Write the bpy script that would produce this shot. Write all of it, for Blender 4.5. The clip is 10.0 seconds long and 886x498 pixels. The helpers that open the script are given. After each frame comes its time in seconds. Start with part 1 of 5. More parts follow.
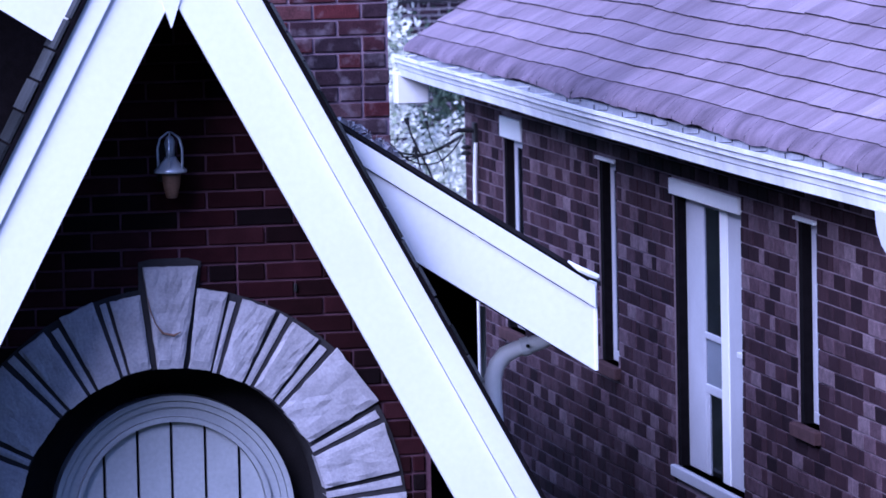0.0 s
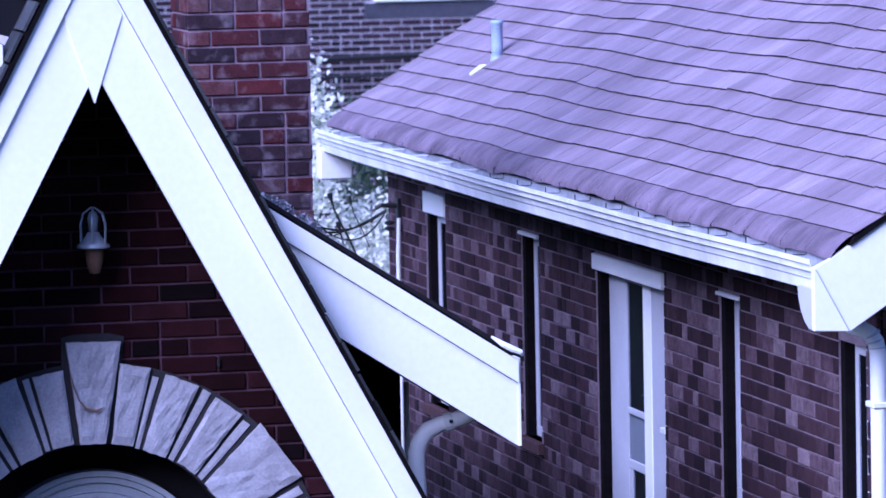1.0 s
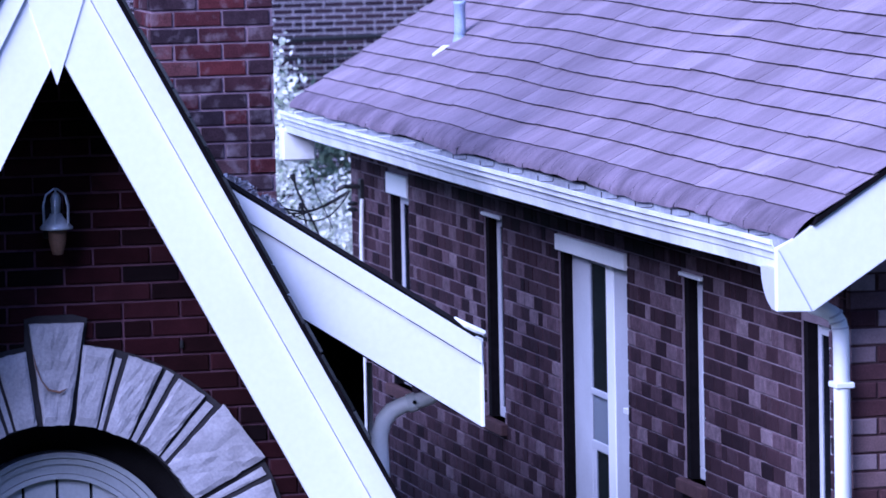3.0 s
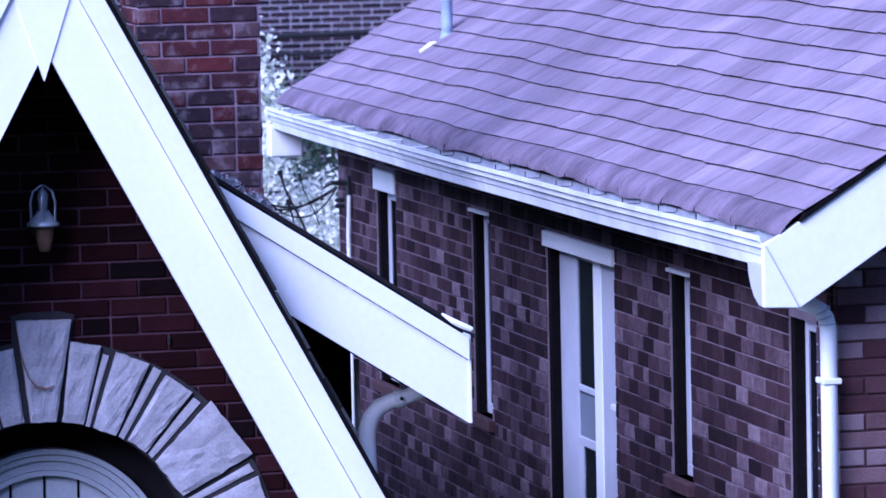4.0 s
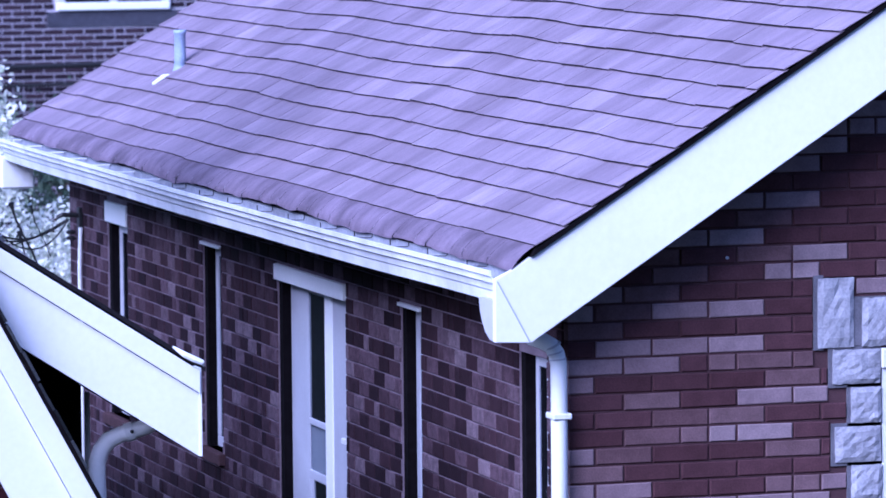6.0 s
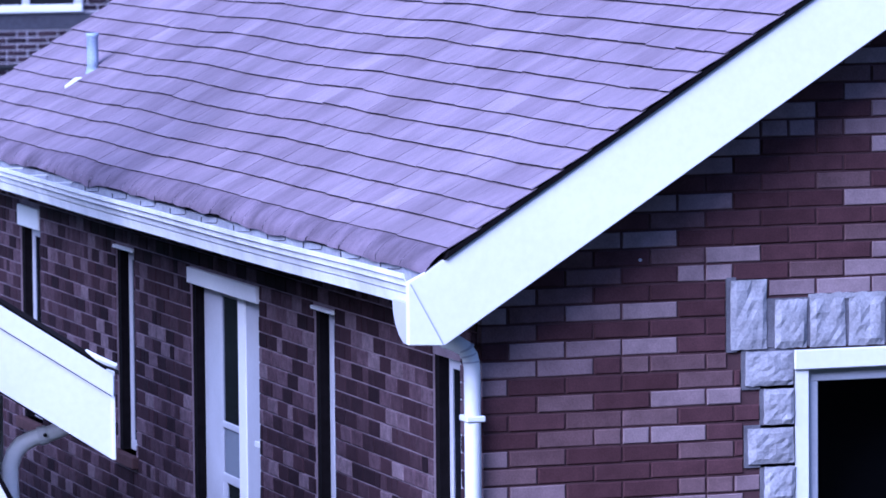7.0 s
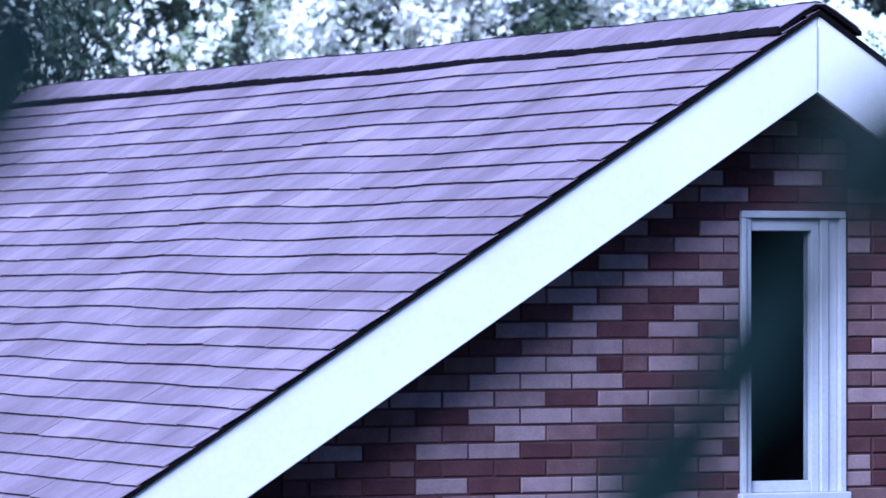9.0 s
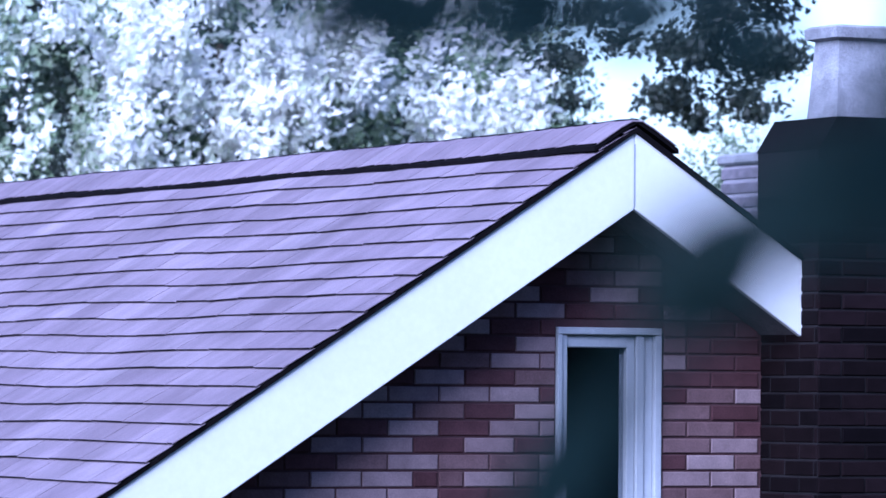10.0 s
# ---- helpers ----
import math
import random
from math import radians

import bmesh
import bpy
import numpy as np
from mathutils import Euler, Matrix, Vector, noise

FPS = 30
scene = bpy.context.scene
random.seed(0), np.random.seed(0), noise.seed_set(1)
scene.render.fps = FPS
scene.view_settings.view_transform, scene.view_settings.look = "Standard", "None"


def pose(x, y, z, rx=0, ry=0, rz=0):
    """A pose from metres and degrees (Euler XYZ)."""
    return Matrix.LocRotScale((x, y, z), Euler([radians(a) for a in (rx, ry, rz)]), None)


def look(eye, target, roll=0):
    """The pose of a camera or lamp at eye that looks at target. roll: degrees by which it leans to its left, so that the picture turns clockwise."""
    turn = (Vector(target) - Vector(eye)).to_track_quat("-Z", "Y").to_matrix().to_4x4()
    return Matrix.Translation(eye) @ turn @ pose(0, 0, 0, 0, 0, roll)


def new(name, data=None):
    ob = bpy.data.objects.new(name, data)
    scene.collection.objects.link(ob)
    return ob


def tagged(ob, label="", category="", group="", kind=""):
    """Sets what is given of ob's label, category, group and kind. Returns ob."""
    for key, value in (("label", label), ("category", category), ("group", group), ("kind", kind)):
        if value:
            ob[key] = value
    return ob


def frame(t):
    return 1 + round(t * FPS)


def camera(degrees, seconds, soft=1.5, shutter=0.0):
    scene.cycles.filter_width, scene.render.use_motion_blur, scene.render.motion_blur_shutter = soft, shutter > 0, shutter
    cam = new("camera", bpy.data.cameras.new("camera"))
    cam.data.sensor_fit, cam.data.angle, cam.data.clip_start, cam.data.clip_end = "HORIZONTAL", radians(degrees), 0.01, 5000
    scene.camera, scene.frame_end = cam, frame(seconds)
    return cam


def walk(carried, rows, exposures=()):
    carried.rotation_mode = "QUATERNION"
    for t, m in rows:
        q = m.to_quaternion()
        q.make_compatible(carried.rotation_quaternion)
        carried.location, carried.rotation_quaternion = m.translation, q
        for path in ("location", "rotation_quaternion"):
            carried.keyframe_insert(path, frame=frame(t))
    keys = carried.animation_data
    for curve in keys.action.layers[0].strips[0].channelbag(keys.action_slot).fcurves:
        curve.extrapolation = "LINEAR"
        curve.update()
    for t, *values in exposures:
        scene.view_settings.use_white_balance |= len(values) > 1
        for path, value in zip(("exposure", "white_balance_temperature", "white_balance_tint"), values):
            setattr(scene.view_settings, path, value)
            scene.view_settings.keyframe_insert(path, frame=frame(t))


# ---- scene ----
cam = camera(10.218, 10.0, soft=1.6)
EYE = (0.0, 0.0, 4.8)
# seconds, turn to the left from +y, tilt up, lean to the left (degrees)
TURNS = [
    (0.0, -12.24, -5.701, -1.197),
    (0.5, -12.744, -5.473, -1.077),
    (1.0, -13.148, -4.848, -1.115),
    (1.5, -13.396, -4.919, -1.202),
    (2.0, -13.449, -4.98, -1.201),
    (2.5, -13.497, -5.033, -1.168),
    (4.0, -13.72, -5.123, -1.184),
    (4.5, -13.887, -5.088, -1.085),
    (5.0, -14.586, -4.897, -0.438),
    (5.5, -15.887, -4.803, -0.297),
    (5.7, -16.31, -4.79, -0.4),
    (6.8, -17.712, -4.773, -0.557),
    (7.0, -17.845, -4.756, -0.536),
    (7.5, -19.049, -4.001, -0.601),
    (8.0, -20.497, -2.748, -0.284),
    (8.5, -22.204, -1.197, -0.171),
    (8.8, -23.778, -0.277, 0.135),
    (9.0, -24.982, 0.434, -0.009),
    (9.2, -26.091, 1.061, -0.144),
    (9.5, -27.218, 2.082, -0.346),
    (9.8, -27.271, 2.404, 0.114),
    (10.0, -27.097, 1.766, 0.42),
]


def aim(turn, tilt):
    a, b = radians(turn), radians(tilt)
    return (EYE[0] - math.sin(a) * math.cos(b), EYE[1] + math.cos(a) * math.cos(b), EYE[2] + math.sin(b))


walk(cam, [(t, look(EYE, aim(a, b), c)) for t, a, b, c in TURNS],
     exposures=[(0.0, 1.30, 4660, 39), (4.5, 1.30, 4600, 37), (7.5, 1.33, 4600, 32), (9.0, 1.31, 4650, 24), (9.5, 1.39, 4660, 25), (10.0, 1.24, 4630, 26)])
cam.data.dof.use_dof = True
cam.data.dof.focus_distance = 19.5
cam.data.dof.aperture_fstop = 9.0

# ---- light ----
world = bpy.data.worlds.new("sky")
scene.world = world
world.use_nodes = True
wn = world.node_tree.nodes
sky = wn.new("ShaderNodeTexSky")
sky.sky_type = 'NISHITA'
sky.sun_disc = False
sky.sun_elevation, sky.sun_rotation = radians(34), radians(232)
world.node_tree.links.new(sky.outputs[0], wn["Background"].inputs[0])
wn["Background"].inputs[1].default_value = 0.10
sun = new("sun", bpy.data.lights.new("sun", 'SUN'))
sun.data.energy, sun.data.angle, sun.data.color = 2.5, radians(44), (1.0, 0.97, 0.93)
sun.matrix_world = look((-6.4, -4.9, 5.4), (0.0, 0.0, 0.0))

# ---- materials ----
def material(name, base, rough=0.8, spread=0.15, scale=9.0, fine=90.0, bump=0.25, metal=0.0, per="", tones=None, stain=0.0, stain_tone=(0.03, 0.03, 0.03)):
    """A surface with broad and fine variation, relief and, if wanted, a tone that differs from piece to piece."""
    m = bpy.data.materials.new(name)
    m.use_nodes = True
    nt, n, l = m.node_tree, m.node_tree.nodes, m.node_tree.links
    b = n["Principled BSDF"]
    b.inputs["Roughness"].default_value, b.inputs["Metallic"].default_value = rough, metal
    b.inputs["Specular IOR Level"].default_value = 0.06 if rough > 0.75 else 0.4
    geo = n.new("ShaderNodeNewGeometry")
    big, small = n.new("ShaderNodeTexNoise"), n.new("ShaderNodeTexNoise")
    big.inputs["Scale"].default_value, small.inputs["Scale"].default_value = scale, fine
    big.inputs["Detail"].default_value, small.inputs["Detail"].default_value = 5.0, 3.0
    for t in (big, small):
        l.new(geo.outputs["Position"], t.inputs["Vector"])
    ramp = n.new("ShaderNodeValToRGB")
    ramp.color_ramp.interpolation = 'LINEAR'
    if per:
        tones = tones or [(0.0, base), (1.0, base)]
        e = ramp.color_ramp.elements
        while len(e) < len(tones):
            e.new(0.5)
        for i, (p, c) in enumerate(tones):
            e[i].position, e[i].color = p, (*c, 1)
        if per == "object":
            src = n.new("ShaderNodeObjectInfo").outputs["Random"]
        else:
            src = geo.outputs["Random Per Island"]
        l.new(src, ramp.inputs[0])
        tone = ramp.outputs[0]
    else:
        ramp.color_ramp.elements[0].color = ramp.color_ramp.elements[1].color = (*base, 1)
        tone = ramp.outputs[0]

    def times(col, fac_out, lo, hi):
        mr = n.new("ShaderNodeMapRange")
        mr.inputs["From Min"].default_value, mr.inputs["From Max"].default_value = 0.3, 0.7
        mr.inputs["To Min"].default_value, mr.inputs["To Max"].default_value = lo, hi
        l.new(fac_out, mr.inputs["Value"])
        mx = n.new("ShaderNodeVectorMath")
        mx.operation = 'SCALE'
        l.new(col, mx.inputs[0])
        l.new(mr.outputs[0], mx.inputs["Scale"])
        return mx.outputs[0]
    tone = times(tone, big.outputs[0], 1 - spread, 1 + spread)
    tone = times(tone, small.outputs[0], 1 - spread * 0.8, 1 + spread * 0.8)
    if stain:
        s = n.new("ShaderNodeTexNoise")
        s.inputs["Scale"].default_value, s.inputs["Detail"].default_value = scale * 0.6, 8.0
        l.new(geo.outputs["Position"], s.inputs["Vector"])
        mr = n.new("ShaderNodeMapRange")
        mr.inputs["From Min"].default_value, mr.inputs["From Max"].default_value = 0.52, 0.72
        mr.inputs["To Max"].default_value = stain
        l.new(s.outputs[0], mr.inputs["Value"])
        mix = n.new("ShaderNodeMix")
        mix.data_type = 'RGBA'
        l.new(mr.outputs[0], mix.inputs[0])
        l.new(tone, mix.inputs[6])
        mix.inputs[7].default_value = (*stain_tone, 1)
        tone = mix.outputs[2]
    l.new(tone, b.inputs["Base Color"])
    if bump:
        bp = n.new("ShaderNodeBump")
        bp.inputs["Strength"].default_value, bp.inputs["Distance"].default_value = bump, 0.004
        l.new(small.outputs[0], bp.inputs["Height"])
        l.new(bp.outputs[0], b.inputs["Normal"])
    return m


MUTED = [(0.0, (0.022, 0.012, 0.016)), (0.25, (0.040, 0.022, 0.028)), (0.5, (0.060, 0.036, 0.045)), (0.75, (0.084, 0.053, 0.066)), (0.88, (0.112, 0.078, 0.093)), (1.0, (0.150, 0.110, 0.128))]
# entry brick tones, lowered to hold the shade under the gable
DEEP_SHADE = [(0.0, (0.005, 0.003, 0.004)), (0.4, (0.013, 0.0035, 0.0045)), (0.75, (0.021, 0.005, 0.0075)), (1.0, (0.030, 0.009, 0.012))]
RED = [(0.0, (0.022, 0.016, 0.022)), (0.25, (0.034, 0.020, 0.026)), (0.4, (0.060, 0.018, 0.022)), (0.65, (0.082, 0.021, 0.024)), (0.8, (0.100, 0.048, 0.052)), (1.0, (0.050, 0.034, 0.042))]
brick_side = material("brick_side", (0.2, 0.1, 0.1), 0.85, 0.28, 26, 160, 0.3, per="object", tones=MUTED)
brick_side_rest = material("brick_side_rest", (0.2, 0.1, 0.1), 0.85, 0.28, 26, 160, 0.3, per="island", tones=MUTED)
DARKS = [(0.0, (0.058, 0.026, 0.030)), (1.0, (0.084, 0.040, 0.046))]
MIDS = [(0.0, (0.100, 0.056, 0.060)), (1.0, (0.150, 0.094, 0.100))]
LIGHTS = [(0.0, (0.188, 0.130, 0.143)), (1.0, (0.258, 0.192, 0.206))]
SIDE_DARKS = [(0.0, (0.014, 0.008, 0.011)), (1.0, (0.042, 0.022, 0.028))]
brick_dark_o, brick_dark_i = [material("brick_dark", (0.1, 0.05, 0.05), 0.85, 0.16, 14, 160, 0.3, per=p, tones=DARKS) for p in ("object", "island")]
brick_mid_o, brick_mid_i = [material("brick_mid", (0.1, 0.05, 0.05), 0.85, 0.16, 14, 160, 0.3, per=p, tones=MIDS) for p in ("object", "island")]
brick_light_o, brick_light_i = [material("brick_light", (0.1, 0.05, 0.05), 0.85, 0.14, 14, 160, 0.3, per=p, tones=LIGHTS) for p in ("object", "island")]
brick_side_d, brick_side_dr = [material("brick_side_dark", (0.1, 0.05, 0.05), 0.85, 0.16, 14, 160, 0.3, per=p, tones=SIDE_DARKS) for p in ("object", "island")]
brick_entry_shaded = material("brick_entry_shaded", (0.2, 0.1, 0.1), 0.8, 0.2, 14, 160, 0.3, per="object", tones=DEEP_SHADE)
brick_red = material("brick_red", (0.2, 0.1, 0.1), 0.85, 0.25, 20, 160, 0.35, per="object", tones=RED, stain=0.5, stain_tone=(0.30, 0.25, 0.29))
# surface of the added wall that holds back low sky light
blocker_dark = material("blocker_dark", (0.05, 0.035, 0.033), 0.9, 0.3, 0.5, 6, 0.2)
brick_far = material("brick_far", (0.1, 0.06, 0.07), 0.9, 0.2, 3, 60, 0.1, per="island", tones=[(0.0, (0.016, 0.011, 0.017)), (1.0, (0.040, 0.025, 0.033))])
mortar_dark = material("mortar_dark", (0.070, 0.038, 0.042), 0.95, 0.15, 12, 200, 0.4)
mortar_pale = material("mortar_pale", (0.18, 0.14, 0.165), 0.95, 0.2, 12, 200, 0.4)
mortar_red = material("mortar_red", (0.27, 0.19, 0.23), 0.95, 0.2, 12, 200, 0.4)
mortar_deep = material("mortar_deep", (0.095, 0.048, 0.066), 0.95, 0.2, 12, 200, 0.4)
mortar_lintel = material("mortar_lintel", (0.13, 0.125, 0.145), 0.95, 0.2, 14, 200, 0.4)
mortar_grey = material("mortar_grey", (0.034, 0.032, 0.036), 0.95, 0.15, 14, 200, 0.4)
white_metal = material("white_metal", (0.74, 0.745, 0.75), 0.42, 0.03, 2.5, 40, 0.03, stain=0.05, stain_tone=(0.5, 0.5, 0.5))
white_worn = material("white_worn", (0.74, 0.75, 0.77), 0.5, 0.05, 5, 60, 0.05, stain=0.55, stain_tone=(0.42, 0.42, 0.45))
gutter_white = material("gutter_white", (0.74, 0.75, 0.77), 0.5, 0.05, 3, 60, 0.05, stain=0.6, stain_tone=(0.42, 0.42, 0.45))
white_fresh = material("white_fresh", (0.85, 0.85, 0.86), 0.4, 0.03, 4, 60, 0.03)
gutter_dirt = material("gutter_dirt", (0.33, 0.34, 0.38), 0.8, 0.2, 6, 60, 0.2, stain=0.5, stain_tone=(0.16, 0.16, 0.18))
white_frame = material("white_frame", (0.45, 0.45, 0.50), 0.5, 0.05, 6, 80, 0.05)
grey_paint = material("grey_paint", (0.36, 0.38, 0.42), 0.5, 0.08, 5, 60, 0.08)
door_paint = material("door_paint", (0.42, 0.44, 0.48), 0.5, 0.08, 5, 60, 0.08)
limestone = material("limestone", (0.32, 0.315, 0.345), 0.9, 0.2, 12, 100, 0.6, stain=0.35, stain_tone=(0.18, 0.175, 0.195))
brick_sill = material("brick_sill", (0.07, 0.04, 0.042), 0.9, 0.2, 14, 160, 0.3)
# near black: paints shade on jambs, walls and eaves; also black roof edges
shade_black = material("shade_black", (0.005, 0.004, 0.005), 0.95, 0.3, 30, 160, 0.3)
mortar_far = material("mortar_far", (0.48, 0.44, 0.50), 0.95, 0.15, 4, 60, 0.1)
arch_stone = material("arch_stone", (0.35, 0.34, 0.38), 0.9, 0.16, 9, 90, 0.5, stain=0.35, stain_tone=(0.27, 0.26, 0.29))
slate_far = material("slate_far", (0.05, 0.05, 0.065), 0.9, 0.2, 2, 20, 0.1)
# front chimney brick: the shade over it is put into near-black tones
brick_stack_shaded = material("brick_stack_shaded", (0.03, 0.018, 0.02), 0.85, 0.2, 14, 160, 0.3, per="object", tones=[(0.0, (0.003, 0.002, 0.003)), (0.6, (0.007, 0.004, 0.005)), (1.0, (0.012, 0.007, 0.009))])
weathered_brick = material("weathered_brick", (0.26, 0.225, 0.27), 0.9, 0.25, 12, 120, 0.4, stain=0.5, stain_tone=(0.13, 0.11, 0.14))
rust = material("rust", (0.17, 0.10, 0.075), 0.9, 0.3, 30, 200, 0.4)
shingle_tones = [(0.0, (0.208, 0.162, 0.198)), (0.5, (0.228, 0.180, 0.218)), (0.9, (0.248, 0.197, 0.237)), (1.0, (0.276, 0.223, 0.266))]
shingle = material("shingle", (0.25, 0.2, 0.21), 0.92, 0.2, 2.3, 260, 0.5, per="object", tones=shingle_tones, stain=0.25, stain_tone=(0.13, 0.10, 0.115))
shingle_rest = material("shingle_rest", (0.25, 0.2, 0.21), 0.92, 0.2, 2.3, 260, 0.5, per="island", tones=shingle_tones, stain=0.25, stain_tone=(0.13, 0.10, 0.115))
shingle_droop = material("shingle_droop", (0.180, 0.140, 0.178), 0.95, 0.25, 4.0, 260, 0.5, stain=0.7, stain_tone=(0.055, 0.045, 0.055))


def streaked(m, width, length, low, high):
    """Granule streaks that run up the roof slope, finer across than along."""
    n, l = m.node_tree.nodes, m.node_tree.links
    b = n["Principled BSDF"]
    src = b.inputs["Base Color"].links[0].from_socket
    geo, mp, tex, mr, mix = n.new("ShaderNodeNewGeometry"), n.new("ShaderNodeMapping"), n.new("ShaderNodeTexNoise"), n.new("ShaderNodeMapRange"), n.new("ShaderNodeMix")
    mp.inputs["Scale"].default_value = (1 / length, 1 / width, 1 / length)
    l.new(geo.outputs["Position"], mp.inputs["Vector"])
    l.new(mp.outputs[0], tex.inputs["Vector"])
    tex.inputs["Scale"].default_value, tex.inputs["Detail"].default_value = 1.0, 4.0
    mr.inputs["From Min"].default_value, mr.inputs["From Max"].default_value = 0.3, 0.7
    mr.inputs["To Min"].default_value, mr.inputs["To Max"].default_value = low, high
    l.new(tex.outputs[0], mr.inputs["Value"])
    mix.data_type, mix.blend_type = 'RGBA', 'MULTIPLY'
    mix.inputs[0].default_value = 1.0
    l.new(src, mix.inputs[6])
    l.new(mr.outputs[0], mix.inputs[7])
    l.new(mix.outputs[2], b.inputs["Base Color"])


for m in (shingle, shingle_rest):
    streaked(m, 0.11, 0.45, 0.90, 1.12)
    streaked(m, 0.035, 0.12, 0.93, 1.06)
streaked(shingle_droop, 0.07, 0.12, 0.78, 1.15)
# rain streaks down the gutter's face
streaked(gutter_white, 0.16, 0.50, 0.84, 1.10)
# soffit colour with the shade under the boards mixed in
shaded_soffit = material("shaded_soffit", (0.13, 0.12, 0.13), 0.8, 0.2, 6, 80, 0.2)
# black of roofing felt, which also paints shade on the cottage soffits
felt_and_shade = material("felt_and_shade", (0.018, 0.016, 0.018), 0.95, 0.2, 8, 200, 0.4)
slate = material("slate", (0.055, 0.06, 0.065), 0.85, 0.3, 8, 150, 0.5, per="object", tones=[(0.0, (0.008, 0.009, 0.010)), (1.0, (0.048, 0.051, 0.056))])
black_metal = material("black_metal", (0.015, 0.015, 0.017), 0.5, 0.1, 20, 200, 0.1)
lamp_metal = material("lamp_metal", (0.50, 0.53, 0.60), 0.3, 0.15, 20, 200, 0.1, metal=0.3)
blue_pipe = material("blue_pipe", (0.28, 0.34, 0.45), 0.5, 0.15, 9, 120, 0.15, stain=0.3, stain_tone=(0.25, 0.3, 0.36))
# darkness of unlit rooms, painted as a near-black surface
unlit_room = material("unlit_room", (0.012, 0.012, 0.014), 0.9, 0.1, 3, 30, 0.0)
amber = material("amber_glass", (0.14, 0.080, 0.055), 0.08, 0.15, 25, 120, 0.05)
lawn = material("lawn", (0.035, 0.045, 0.03), 0.95, 0.3, 0.7, 25, 0.5)
bark = material("bark", (0.08, 0.065, 0.05), 0.95, 0.25, 6, 60, 0.6)


def glass_material(name, tint, rough):
    m = bpy.data.materials.new(name)
    m.use_nodes = True
    b = m.node_tree.nodes["Principled BSDF"]
    b.inputs["Base Color"].default_value = (*tint, 1)
    b.inputs["Roughness"].default_value = rough
    b.inputs["Transmission Weight"].default_value = 1.0
    b.inputs["IOR"].default_value = 1.06
    return m


pane_glass = glass_material("pane_glass", (0.42, 0.45, 0.50), 0.02)


def leaf_material(name, tones, through_light=0.4, patch=0.0, patch_size=2.2):
    m = bpy.data.materials.new(name)
    m.use_nodes = True
    n, l = m.node_tree.nodes, m.node_tree.links
    b = n["Principled BSDF"]
    geo, ramp = n.new("ShaderNodeNewGeometry"), n.new("ShaderNodeValToRGB")
    e = ramp.color_ramp.elements
    while len(e) < len(tones):
        e.new(0.5)
    for i, (p, c) in enumerate(tones):
        e[i].position, e[i].color = p, (*c, 1)
    tone = ramp.outputs[0]
    l.new(geo.outputs["Random Per Island"], ramp.inputs[0])
    if patch:
        # noise patches of plain green, painted as hollows between sunlit sprays
        pos, cloud, mr, pm = n.new("ShaderNodeTexCoord"), n.new("ShaderNodeTexNoise"), n.new("ShaderNodeMapRange"), n.new("ShaderNodeMix")
        cloud.inputs["Scale"].default_value, cloud.inputs["Detail"].default_value = patch_size, 4.0
        l.new(pos.outputs["Object"], cloud.inputs["Vector"])
        mr.inputs["From Min"].default_value, mr.inputs["From Max"].default_value = 0.33, 0.47
        mr.inputs["To Min"].default_value, mr.inputs["To Max"].default_value = patch, 0.0
        l.new(cloud.outputs[0], mr.inputs["Value"])
        pm.data_type = 'RGBA'
        l.new(mr.outputs[0], pm.inputs[0])
        l.new(tone, pm.inputs[6])
        pm.inputs[7].default_value = (0.07, 0.10, 0.06, 1)
        tone = pm.outputs[2]
    l.new(tone, b.inputs["Base Color"])
    b.inputs["Roughness"].default_value = 0.4
    tr, mix = n.new("ShaderNodeBsdfTranslucent"), n.new("ShaderNodeMixShader")
    l.new(tone, tr.inputs[0])
    mix.inputs[0].default_value = through_light
    l.new(b.outputs[0], mix.inputs[1])
    l.new(tr.outputs[0], mix.inputs[2])
    l.new(mix.outputs[0], n["Material Output"].inputs[0])
    return m


# leaves whitened: strong sunlight on the crown is put into their colour
leaf_sunlit = leaf_material("leaf_sunlit", [(0.0, (0.46, 0.52, 0.38)), (0.2, (0.78, 0.80, 0.70)), (0.6, (0.88, 0.87, 0.84)), (1.0, (0.93, 0.91, 0.91))], 0.25, 0.55)
leaf_dark = leaf_material("leaf_dark", [(0.0, (0.036, 0.046, 0.036)), (1.0, (0.085, 0.105, 0.078))])
leaf_spray = leaf_material("leaf_spray", [(0.0, (0.12, 0.18, 0.09)), (0.5, (0.34, 0.42, 0.26)), (1.0, (0.78, 0.80, 0.68))], 0.3, 0.5)
leaf_bright = leaf_material("leaf_bright", [(0.0, (0.22, 0.27, 0.17)), (0.4, (0.60, 0.61, 0.52)), (1.0, (0.85, 0.85, 0.80))])
leaf_mid = leaf_material("leaf_mid", [(0.0, (0.04, 0.07, 0.045)), (1.0, (0.11, 0.15, 0.10))])
leaf_litter_mat = leaf_material("leaf_litter", [(0.0, (0.16, 0.15, 0.17)), (1.0, (0.60, 0.57, 0.60))], 0.1)
leaf_near = leaf_material("leaf_near", [(0.0, (0.020, 0.040, 0.038)), (1.0, (0.042, 0.074, 0.064))], 0.5)


# ---- building helpers ----
def link_mesh(name, bm, mat):
    me = bpy.data.meshes.new(name)
    bmesh.ops.recalc_face_normals(bm, faces=bm.faces)
    bm.to_mesh(me)
    bm.free()
    me.materials.append(mat)
    return new(name, me)


def part(name, bm, mat, parent, label="", smooth=False):
    ob = link_mesh(name, bm, mat)
    if smooth:
        for p in ob.data.polygons:
            p.use_smooth = True
    if parent:
        ob.parent = parent
    if label:
        tagged(ob, label)
    return ob


def thing(name, label, category, group="", kind=""):
    return tagged(new(name), label, category, group, kind)


